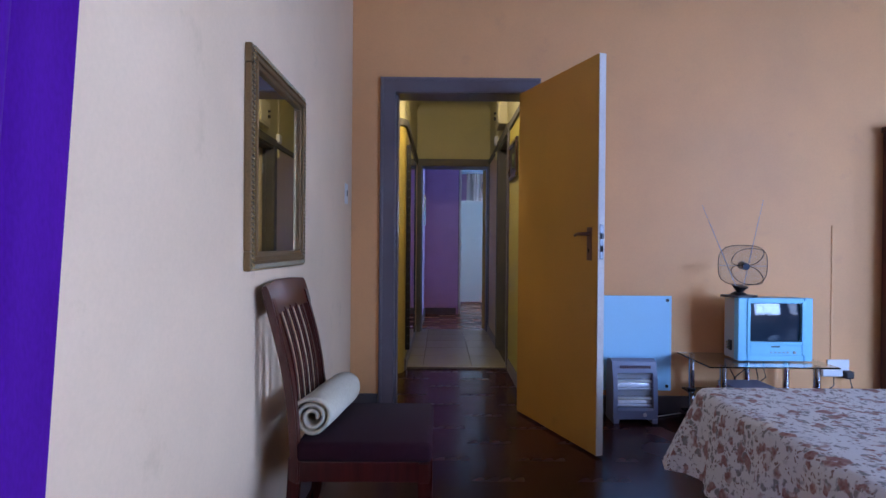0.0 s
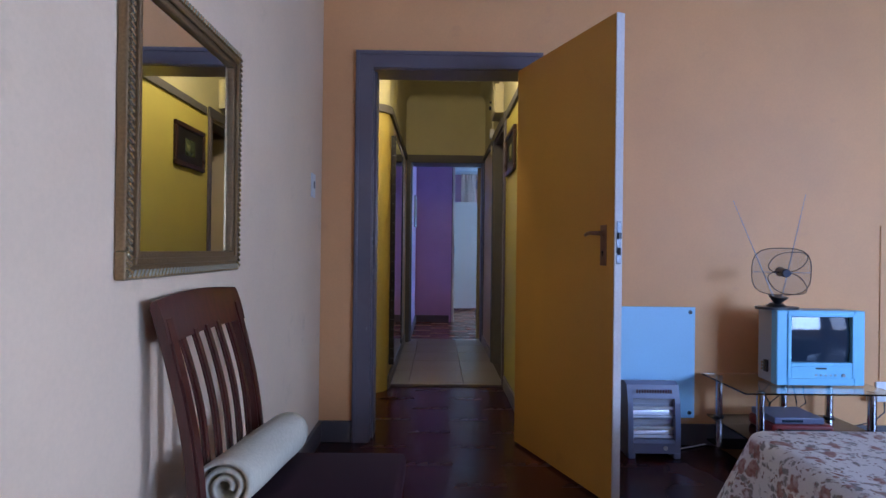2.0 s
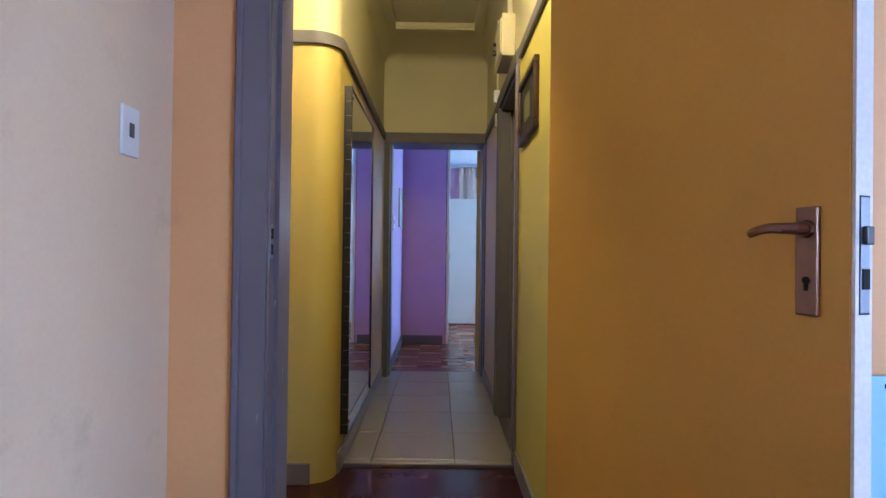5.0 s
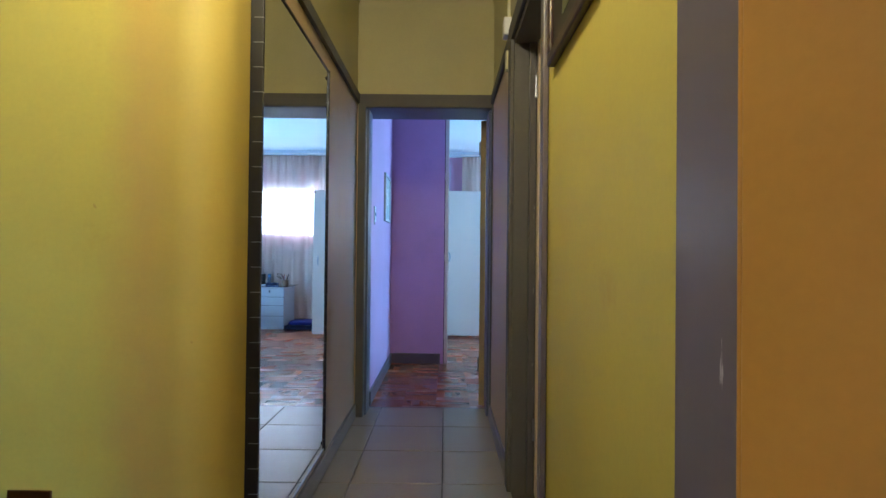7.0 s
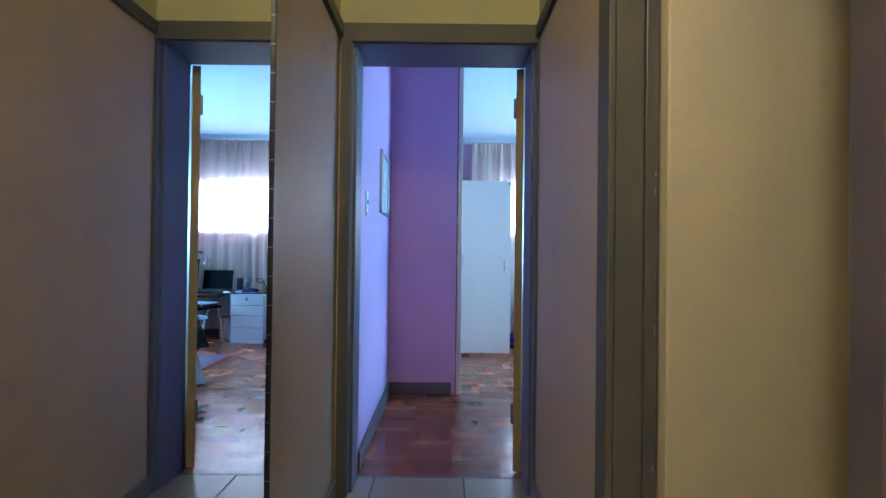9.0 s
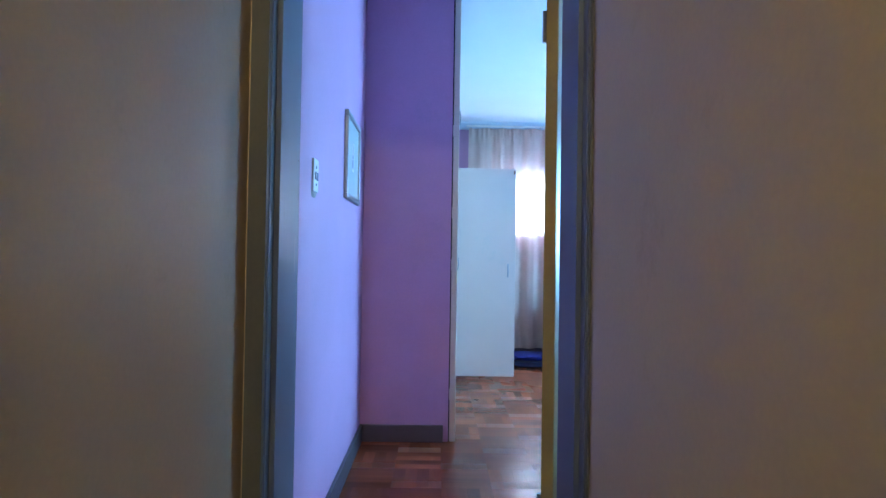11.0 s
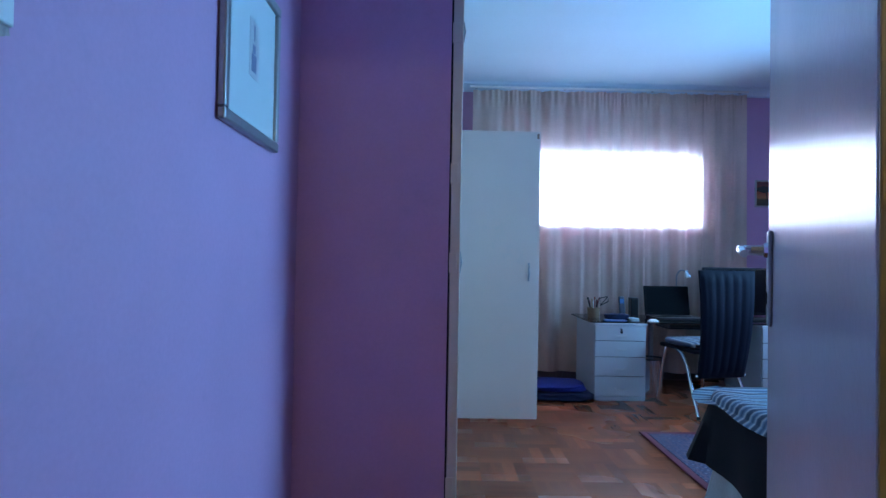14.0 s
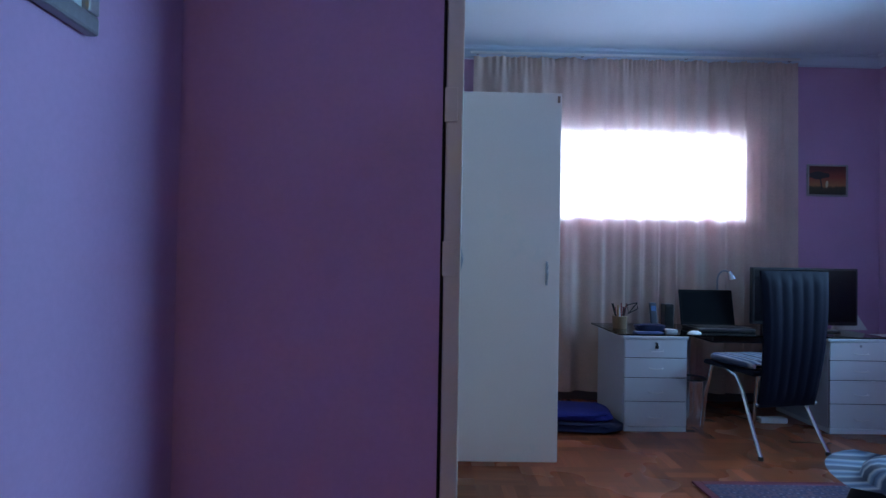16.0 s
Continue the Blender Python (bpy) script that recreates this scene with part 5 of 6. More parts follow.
for y0, y1 in ((8.705, 9.24), (9.25, 9.79), (9.80, 10.34), (10.95, 11.48)):
    for z0, z1 in ((0.065, 1.905), (1.955, B2H - 0.02)):
        dr = part("door", box(FX - 0.02, FX, y0, y1, z0, z1, 0.003), CUPBOARD, cup)
        zc = 1.05 if z1 < 2 else 2.05
        part("handle", tube([(FX, y1 - 0.12, zc - 0.05), (FX + 0.018, y1 - 0.12, zc - 0.045), (FX + 0.026, y1 - 0.12, zc), (FX + 0.018, y1 - 0.12, zc + 0.045), (FX, y1 - 0.12, zc + 0.05)], 0.004, 8), STEEL, dr, "bowed wire handle", True)
dr = part("door", box(FX - 0.02, FX, 10.35, 10.94, 1.955, B2H - 0.02, 0.003), CUPBOARD, cup)
for z in (0.28, 1.05, 1.36, 1.85):
    part("hinge", box(CUPX + 0.034, FX - 0.012, CUPY - 0.001, CUPY + 0.003, z - 0.035, z + 0.035, 0.001), CUPBOARD, cup)
leaf = part("open_door", box(0.302, 0.884, 10.345, 10.366, 0.03, 1.905, 0.003), paint("cream_white_door_paint", (0.70, 0.555, 0.495), 0.4, 0.05, 0.03, dirt=(0.52, 0.50, 0.46)), cup, "cream-white cupboard door standing open")
part("handle", joined(tube([(0.818, 10.345, 1.03), (0.818, 10.322, 1.025), (0.818, 10.318, 0.99), (0.818, 10.325, 0.955), (0.818, 10.345, 0.95)], 0.005, 8), box(0.812, 0.824, 10.341, 10.345, 0.925, 1.045, 0.001)), STEEL, leaf, "small steel pull handle", True)
part("catch", box(0.862, 0.876, 10.339, 10.345, 1.855, 1.89, 0.002), BRONZE, leaf)

# picture on the purple wall
sp = thing("silver_framed_certificate", (B2L, 8.13, 1.362), "silver-framed certificate under glass on the purple wall", "picture")
SILVER = paint("dull_silver_frame", (0.34, 0.34, 0.33), 0.35, 0.12, 0.1, 0.7, 0.05)
q0, q1, r0, r1 = 7.925, 8.335, 1.362, 1.782
for y0, y1, z0, z1 in ((q0, q1, r0, r0 + 0.028), (q0, q1, r1 - 0.028, r1), (q0, q0 + 0.028, r0 + 0.028, r1 - 0.028), (q1 - 0.028, q1, r0 + 0.028, r1 - 0.028)):
    part("frame_bar", box(B2L, B2L + 0.02, y0, y1, z0, z1, 0.005), SILVER, sp)
part("mount", box(B2L + 0.001, B2L + 0.010, q0 + 0.026, q1 - 0.026, r0 + 0.026, r1 - 0.026), paint("white_paper", (0.66, 0.76, 0.74), 0.18, 0.03, 0.02, bumpy=0.0), sp)
part("print", boxes((B2L + 0.010, B2L + 0.0105, 8.10, 8.17, 1.515, 1.66)), paint("grey_print", (0.48, 0.50, 0.50), 0.3), sp)
part("emblem", boxes((B2L + 0.0105, B2L + 0.011, 8.115, 8.15, 1.53, 1.575), (B2L + 0.0105, B2L + 0.011, 8.122, 8.142, 1.578, 1.60), (B2L + 0.0105, B2L + 0.011, 8.13, 8.137, 1.61, 1.65)), GREYBLUE, sp)

# switch and socket plate with broken plaster below it
sk = thing("switch_plate", (B2L, 7.30, 1.31), "white double switch plate with broken plaster below", "switch")
part("plate", box(B2L, B2L + 0.008, 7.268, 7.342, 1.315, 1.432, 0.003), WHITE_PLASTIC, sk)
for y in (7.292, 7.318):
    part("rocker", box(B2L + 0.008, B2L + 0.013, y - 0.007, y + 0.007, 1.358, 1.385, 0.002), GREYBLUE, sk)
for z in (1.342, 1.404):
    part("screw", cyl((B2L + 0.007, 7.305, z), (B2L + 0.010, 7.305, z), 0.005, seg=10), STEEL, sk)
pb = bmesh.new()
bmesh.ops.create_icosphere(pb, subdivisions=3, radius=1)
for v in pb.verts:
    k = 1 + 0.35 * noise.noise(v.co * 2.3)
    v.co = Vector((B2L + 0.004 * v.co.x * k, 7.302 + 0.042 * v.co.y * k, 1.314 + 0.020 * v.co.z * k))
part("broken_plaster", pb, paint("bare_plaster", (0.45, 0.38, 0.36), 0.9, 0.3, 0.3), sk, "rough bare plaster patch", True)

# curtain over the window
CURT = cloth("beige_curtain_cloth", (0.78, 0.585, 0.49), 0.36, 300)
cu = thing("curtain", (1.75, 11.69, 0.06), "full-length beige curtain drawn across the bright window", "curtain")
part("cloth", hanging(0.52, 2.995, 0.07, 2.595, 11.712, 0.025, 14, "x", 560, 44, 0.0, 11, wild=2.1), CURT, cu, round_=True)
part("rail", box(0.49, 3.01, 11.69, 11.71, 2.605, 2.622, 0.003), WHITE_PLASTIC, cu)
for x in (0.55, 1.35, 2.15, 2.95):
    part("bracket", box(x - 0.01, x + 0.01, 11.71, B2F, 2.608, 2.62, 0.002), STEEL, cu)

# drawer units and desk top
WHITE_BOARD = paint("white_laminate", (0.66, 0.68, 0.70), 0.35, 0.04, 0.02)
GREY_SIDE = paint("pale_grey_laminate", (0.46, 0.47, 0.52), 0.4, 0.05, 0.03)


def drawer_unit():
    d = thing("drawer_unit", (0, 0, 0), "white laminate four-drawer unit under the glass desk top", "drawers", "drawer units under the desk")
    part("body", box(0.0, 0.395, 0.018, 0.56, 0.03, 0.575, 0.002), GREY_SIDE, d)
    part("plinth", box(0.004, 0.391, 0.002, 0.55, 0.0, 0.03, 0.002), WHITE_BOARD, d)
    part("top", box(-0.006, 0.401, -0.006, 0.565, 0.575, 0.589, 0.002), WHITE_BOARD, d)
    for i, (z0, z1) in enumerate(((0.458, 0.571), (0.335, 0.453), (0.188, 0.330), (0.034, 0.183))):
        f = part("drawer", box(0.004, 0.391, 0.0, 0.0098, z0, z1, 0.0015), WHITE_BOARD, d)
        zc = z0 + 0.06 if i else z0 + 0.045
        part("handle", tube([(0.155, 0.0, zc), (0.158, -0.014, zc - 0.004), (0.197, -0.02, zc - 0.007), (0.237, -0.014, zc - 0.004), (0.24, 0.0, zc)], 0.0036, 8), WHITE_PLASTIC, f, round_=True)
    # near-black sheet behind the fronts, standing in for shade in the drawer gaps
    part("recess", box(0.008, 0.387, 0.010, 0.0178, 0.036, 0.570), DARK_GAP, d)
    part("lock", cyl((0.197, -0.003, 0.548), (0.197, 0.002, 0.548), 0.008, seg=14), STEEL, d)
    return d


du = drawer_unit()
du.matrix_basis = pose(1.438, 10.975, 0)
copy_thing(du, pose(2.727, 10.975, 0))
key = thing("key_tag", (1.645, 10.96, 0.52), "small black key tag hanging from the drawer lock", "key")
part("tag", joined(cyl((1.64, 10.968, 0.524), (1.64, 10.973, 0.524), 0.011, seg=14), box(1.634, 1.646, 10.966, 10.972, 0.53, 0.55, 0.002)), BLACK_PLASTIC, key)
dk = thing("glass_desk", (2.3, 11.28, 0.589), "dark glass desk top resting on two drawer units", "desk")
part("glass", box(1.405, 3.135, 10.995, 11.60, 0.590, 0.600, 0.002), glass_material("dark_desk_glass", (0.10, 0.13, 0.16)), dk)
part("shelf", box(2.06, 2.62, 11.12, 11.38, 0.535, 0.545, 0.003), BLACK_PLASTIC, dk, "black pull-out keyboard shelf")
for x in (2.06, 2.60):
    part("shelf_bracket", box(x, x + 0.015, 11.13, 11.37, 0.545, 0.589, 0.002), STEEL, dk)
part("support", cyl((2.05, 11.45, 0.0), (2.05, 11.45, 0.59), 0.02), STEEL, dk)

DZ = 0.600
lap = thing("laptop", (2.17, 11.4, DZ), "open black laptop on the glass desk", "laptop")
part("base", box(1.985, 2.365, 11.15, 11.40, DZ, DZ + 0.022, 0.006), BLACK_PLASTIC, lap)
scr = box(-0.19, 0.19, 0.0, 0.012, 0.0, 0.25, 0.004)
bmesh.ops.transform(scr, matrix=pose(2.175, 11.405, DZ + 0.018, -12, 0, 0), verts=scr.verts)
part("lid", scr, paint("matte_black_lid", (0.008, 0.008, 0.010), 0.6, 0.1, 0.05, spec=0.1), lap)
scr = box(-0.175, 0.175, -0.001, 0.0, 0.018, 0.235)
bmesh.ops.transform(scr, matrix=pose(2.175, 11.404, DZ + 0.018, -12, 0, 0), verts=scr.verts)
part("screen", scr, paint("matte_dark_screen", (0.006, 0.007, 0.009), 0.5, 0.1, 0.02, bumpy=0.0, spec=0.05), lap)
part("keyboard", box(2.0, 2.35, 11.22, 11.37, DZ + 0.022, DZ + 0.025), DARK_GAP, lap)

mon = thing("flat_television", (2.8, 11.33, DZ), "black flat screen television switched off on the desk", "television")
part("frame", box(2.425, 3.155, 11.30, 11.34, 0.640, 1.030, 0.006), BLACK_PLASTIC, mon)
part("screen", box(2.440, 3.140, 11.2985, 11.30, 0.662, 1.016), paint("black_panel_screen", (0.004, 0.005, 0.008), 0.28, 0.1, 0.02, bumpy=0.0, spec=0.25), mon)
part("badge", box(2.775, 2.805, 11.2975, 11.2995, 0.646, 0.651), STEEL, mon)
part("neck", box(2.74, 2.84, 11.32, 11.35, DZ + 0.012, 0.66, 0.005), BLACK_PLASTIC, mon)
part("foot", box(2.60, 2.98, 11.22, 11.42, DZ, DZ + 0.014, 0.006), BLACK_PLASTIC, mon)

lampd = thing("desk_lamp", (2.30, 11.5, DZ), "slim silver gooseneck desk lamp", "lamp")
part("base", cyl((2.285, 11.5, DZ), (2.285, 11.5, DZ + 0.015), 0.06, 0.055, 24), STEEL, lampd, round_=True)
pts = [(2.285, 11.5, DZ + 0.01)] + [(2.285, 11.5, DZ + 0.01 + 0.33 * k / 4) for k in range(1, 5)] + [(2.285 + 0.035 * (1 - math.cos(a)), 11.5 - 0.02 * a, 0.94 + 0.06 * math.sin(a)) for a in (0.4, 0.8, 1.2, 1.6, 2.0, 2.4)]
part("stem", tube(pts, 0.006, 8), STEEL, lampd, round_=True)
part("shade", cyl((2.345, 11.45, 0.995), (2.362, 11.445, 0.94), 0.012, 0.028, 20, False), CHROME, lampd, "small flared silver shade", True)

spk = thing("loudspeaker", (1.865, 11.35, DZ), "small black desktop loudspeaker", "loudspeaker")
part("case", box(1.835, 1.895, 11.32, 11.40, DZ, DZ + 0.165, 0.005), BLACK_PLASTIC, spk)
part("grille", box(1.842, 1.888, 11.317, 11.32, DZ + 0.02, DZ + 0.15, 0.001), DARK_GAP, spk)
phn = thing("cordless_phone", (1.77, 11.33, DZ), "dark cordless phone with blue display in its charger", "phone")
part("charger", box(1.735, 1.805, 11.30, 11.39, DZ, DZ + 0.03, 0.008), BLACK_PLASTIC, phn)
hs2 = box(-0.024, 0.024, -0.012, 0.012, 0, 0.16, 0.009, 3)
bmesh.ops.transform(hs2, matrix=pose(1.77, 11.345, DZ + 0.015, -14, 0, 0), verts=hs2.verts)
part("handset", hs2, paint("dark_grey_phone", (0.06, 0.07, 0.09), 0.35), phn, round_=True)
hs2 = box(-0.016, 0.016, -0.014, -0.011, 0.10, 0.135)
bmesh.ops.transform(hs2, matrix=pose(1.77, 11.345, DZ + 0.015, -14, 0, 0), verts=hs2.verts)
part("display", hs2, paint("blue_display", (0.10, 0.22, 0.42), 0.2), phn)
pot = thing("pencil_pot", (1.51, 11.3, DZ), "wooden pencil pot full of pens and pencils", "pen pot")
part("cup", cyl((1.515, 11.3, DZ), (1.515, 11.3, DZ + 0.082), 0.046, 0.05, 18), wood("pale_pot_wood", (0.16, 0.075, 0.035), (0.28, 0.15, 0.075), 0.5, 3.0, 2), pot, round_=True)
rp = random.Random(4)
PENS = (RED, BLACK_PLASTIC, paint("pencil_yellow", (0.42, 0.22, 0.05), 0.4), WHITE_PLASTIC, RED, BLACK_PLASTIC)
for k in range(13):
    a = 2 * math.pi * k / 13 + rp.uniform(-0.2, 0.2)
    u = rp.uniform(0.4, 1.0)
    top = (1.515 + 0.062 * u * math.cos(a), 11.3 + 0.045 * u * math.sin(a), DZ + rp.uniform(0.125, 0.175))
    part("pencil", cyl((1.515 + 0.025 * math.cos(a), 11.3 + 0.025 * math.sin(a), DZ + 0.07), top, 0.0048, 0.004, 6), PENS[k % 6], pot)
part("ruler_frame", tube([(1.565, 11.28, DZ + 0.10), (1.56, 11.28, DZ + 0.16), (1.625, 11.28, DZ + 0.175), (1.63, 11.28, DZ + 0.135)], 0.005, 6, True), BLACK_PLASTIC, pot)
part("ruler_frame_bar", cyl((1.565, 11.28, DZ + 0.10), (1.625, 11.28, DZ + 0.172), 0.004, seg=6), BLACK_PLASTIC, pot)


def pouch(name, x, y, z, sx, sy, sz, mat, label, cat, seed):
    bm = bmesh.new()
    bmesh.ops.create_icosphere(bm, subdivisions=4, radius=1)
    for v in bm.verts:
        c = v.co.copy()
        k = 1 + 0.16 * noise.noise(c * 1.7 + Vector((seed, 0, 0))) + 0.05 * noise.noise(c * 5 + Vector((seed, 1, 0)))
        f = [math.copysign(abs(q) ** 0.62, q) * k for q in c]
        v.co = (x + sx * f[0], y + sy * f[1], z + sz + sz * max(-0.98, min(1.4, f[2])))
    return tagged(mesh_object(name, bm, mat, True), label, cat)


NAVY = cloth("navy_cloth", (0.022, 0.025, 0.06), 0.0, 200)
pouch("pencil_case", 1.65, 11.12, DZ, 0.10, 0.05, 0.026, NAVY, "soft navy cloth pouch on the desk", "pouch", 3)
pn = thing("paper_notes", (1.78, 11.13, DZ), "small stack of white paper notes", "paper")
part("sheets", joined(box(1.745, 1.82, 11.09, 11.16, DZ, DZ + 0.018, 0.002), box(1.73, 1.79, 11.05, 11.12, DZ + 0.018, DZ + 0.024, 0.001)), WHITE_PLASTIC, pn)
bk = thing("blue_booklet", (1.6, 11.05, DZ), "flat blue booklet on the desk", "booklet")
part("cover", box(1.53, 1.70, 11.02, 11.09, DZ, DZ + 0.010, 0.001), paint("blue_card", (0.10, 0.16, 0.32), 0.4), bk)
ms = thing("computer_mouse", (2.02, 11.07, DZ), "small pale computer mouse", "mouse")
mb = bmesh.new()
bmesh.ops.create_uvsphere(mb, u_segments=18, v_segments=10, radius=1)
for v in mb.verts:
    v.co = (1.915 + 0.045 * v.co.x, 11.06 + 0.028 * v.co.y, DZ + 0.02 * max(0, v.co.z))
part("shell", mb, WHITE_PLASTIC, ms, round_=True)

# waste bin
bn = thing("waste_bin", (1.965, 11.22, 0), "brushed steel waste bin beside the drawers", "bin")
part("drum", cyl((1.965, 11.22, 0.0), (1.965, 11.22, 0.285), 0.088, 0.1, 32, True), paint("polished_bin_steel", (0.62, 0.63, 0.66), 0.16, 0.08, 0.04, 1.0, 0.02), bn, round_=True)
part("rim", tube([(1.965 + 0.101 * math.cos(a * math.pi / 16), 11.22 + 0.101 * math.sin(a * math.pi / 16), 0.287) for a in range(32)], 0.006, 8, True), BLACK_PLASTIC, bn, round_=True)

# striped cloth
def striped(name, cols, axis, width):
    m, nt, b = nodes_of(name)
    tc = nt.nodes.new("ShaderNodeTexCoord")
    sep = nt.nodes.new("ShaderNodeSeparateXYZ")
    nt.links.new(tc.outputs["Object"], sep.inputs[0])
    wob = noise_tex(nt, coords(nt), 6, 2)
    mad = nt.nodes.new("ShaderNodeMath")
    mad.operation = "MULTIPLY_ADD"
    nt.links.new(wob, mad.inputs[0])
    mad.inputs[1].default_value = 0.025
    nt.links.new(sep.outputs[axis], mad.inputs[2])
    div = nt.nodes.new("ShaderNodeMath")
    div.operation = "DIVIDE"
    nt.links.new(mad.outputs[0], div.inputs[0])
    div.inputs[1].default_value = width
    fr = nt.nodes.new("ShaderNodeMath")
    fr.operation = "FRACT"
    nt.links.new(div.outputs[0], fr.inputs[0])
    c = ramp(nt, fr.outputs[0], [(i / len(cols), col) for i, col in enumerate(cols)])
    c = mix(nt, 1.0, c, ramp(nt, noise_tex(nt, coords(nt), 380, 2), [(0.3, (0.86,) * 3), (0.7, (1, 1, 1))]), "MULTIPLY")
    nt.links.new(c, b.inputs["Base Color"])
    b.inputs["Roughness"].default_value = 0.75
    bump(nt, b, noise_tex(nt, coords(nt), 45, 3), 0.15, 0.003)
    return m


STRIPES = [(0.02, 0.035, 0.07), (0.025, 0.045, 0.09), (0.36, 0.40, 0.43), (0.09, 0.16, 0.25), (0.03, 0.06, 0.11), (0.10, 0.18, 0.28), (0.34, 0.38, 0.40), (0.02, 0.035, 0.07)]
# high-backed desk chair
LEATHER = paint("black_leather", (0.009, 0.009, 0.018), 0.62, 0.25, 0.12, 0.0, 0.2, 240, spec=0.05)
dc = thing("desk_chair", (0, 0, 0), "black ribbed leather high-back chair on chrome legs", "chair")


def rib_back(w0, w1, z0, z1, n=5):
    bm = bmesh.new()
    nu, nv = n * 10, 24
    for side in (1, -1):
        g = []
        for j in range(nv + 1):
            q = j / nv
            z = z0 + (z1 - z0) * q
            w = (w0 + (w1 - w0) * q) / 2
            yb = -0.03 * math.sin(math.pi * q) - 0.05 * q
            row = []
            for i in range(nu + 1):
                s = i / nu
                edge = min(1.0, min(s, 1 - s) * 14, q * 14, (1 - q) * 14)
                inner = 1.0 if 0.1 < s < 0.9 and 0.05 < q < 0.95 else 0.45
                rib = abs(math.sin(math.pi * (s - 0.1) / 0.8 * n)) if 0.1 < s < 0.9 else 0.6
                th = 0.017 + 0.0055 * rib * inner * max(0, edge)
                row.append(bm.verts.new((-w + 2 * w * s, yb - side * th * (0.35 + 0.65 * max(0, edge)), z)))
            g.append(row)
        for j in range(nv):
            for i in range(nu):
                bm.faces.new((g[j][i], g[j][i + 1], g[j + 1][i + 1], g[j + 1][i]))
        border = [g[0][i] for i in range(nu + 1)] + [g[j][nu] for j in range(1, nv + 1)] + [g[nv][i] for i in range(nu - 1, -1, -1)] + [g[j][0] for j in range(nv - 1, 0, -1)]
        if side == 1:
            first = border
    k = len(first)
    for i in range(k):
        bm.faces.new((first[i], first[(i + 1) % k], border[(i + 1) % k], border[i]))
    bmesh.ops.recalc_face_normals(bm, faces=bm.faces)
    return bm


part("backrest", rib_back(0.37, 0.445, 0.265, 1.015), LEATHER, dc, "black leather back with vertical ribs", True)
part("seat", box(-0.19, 0.19, 0.03, 0.44, 0.425, 0.455, 0.012, 3), LEATHER, dc, round_=True)
cush = bmesh.new()
bmesh.ops.create_icosphere(cush, subdivisions=4, radius=1)
for v in cush.verts:
    f = [math.copysign(abs(q) ** 0.5, q) for q in v.co]
    v.co = (0.198 * f[0], 0.235 + 0.20 * f[1], 0.478 + 0.024 * f[2] * (1 + 0.2 * noise.noise(v.co * 3)))
part("cushion", cush, striped("striped_cushion_cloth", STRIPES, 0, 0.09), dc, "blue and white striped seat cushion", True)
for s in (-1, 1):
    part("leg", tube([(s * 0.175, 0.24, 0.428), (s * 0.182, 0.17, 0.405), (s * 0.192, 0.105, 0.33), (s * 0.203, 0.045, 0.21), (s * 0.212, -0.01, 0.10), (s * 0.22, -0.06, 0.012)], 0.011, 10), CHROME, dc, "curved chrome leg", True)
    part("leg", tube([(s * 0.17, 0.38, 0.425), (s * 0.185, 0.42, 0.25), (s * 0.19, 0.45, 0.012)], 0.011, 10), CHROME, dc, "chrome leg", True)
    part("foot_cap", cyl((s * 0.22, -0.061, 0.0), (s * 0.22, -0.06, 0.020), 0.014, 0.013), BLACK_PLASTIC, dc)
    part("side_bolt", cyl((s * 0.18, -0.005, 0.49), (s * 0.215, -0.005, 0.49), 0.012), CHROME, dc)
part("cross_bar", tube([(-0.20, 0.0, 0.28), (0.20, 0.0, 0.28)], 0.008, 8), STEEL, dc)
dc.matrix_basis = pose(2.215, 10.60, 0, 0, 0, 12)

# folded mat and bag on the floor
pouch("dark_bag", 1.18, 11.08, 0.0, 0.24, 0.20, 0.035, NAVY, "flat dark bag on the floor beside the drawers", "bag", 7)
pouch("blue_cushion", 1.17, 11.10, 0.062, 0.22, 0.18, 0.03, cloth("royal_blue_cloth", (0.014, 0.018, 0.15), 0.0, 200), "flat royal blue cushion lying on a dark bag", "cushion", 9)

# printer on a low white table
tb = thing("low_table", (3.35, 11.2, 0), "low white side table beside the drawers", "table")
part("top", box(3.145, 3.59, 10.98, 11.45, 0.375, 0.40, 0.003), WHITE_BOARD, tb)
part("side", box(3.145, 3.165, 10.985, 11.44, 0.0, 0.375, 0.002), WHITE_BOARD, tb)
part("side", box(3.57, 3.59, 10.985, 11.44, 0.0, 0.375, 0.002), WHITE_BOARD, tb)
part("front", box(3.165, 3.57, 11.0, 11.015, 0.02, 0.30, 0.002), WHITE_BOARD, tb)
pr = thing("printer", (3.36, 11.2, 0.40), "grey and black desktop printer on the low table", "printer")
part("lower_body", box(3.165, 3.57, 11.02, 11.40, 0.401, 0.50, 0.01), BLACK_PLASTIC, pr)
part("upper_body", box(3.16, 3.575, 11.01, 11.41, 0.50, 0.575, 0.012), GREYSHELL, pr)
part("paper_tray", box(3.22, 3.52, 10.985, 11.05, 0.43, 0.438, 0.002), GREYSHELL, pr)
# white triangular piece beside the screen; its use as a router is made up
pp = thing("router", (3.0, 11.2, DZ), "white upright triangular piece on the desk", "router")
part("case", prism([(3.06, DZ), (3.30, DZ), (3.24, DZ + 0.09), (3.18, DZ + 0.20), (3.15, DZ + 0.21)], "y", 11.40, 11.43), WHITE_PLASTIC, pp)

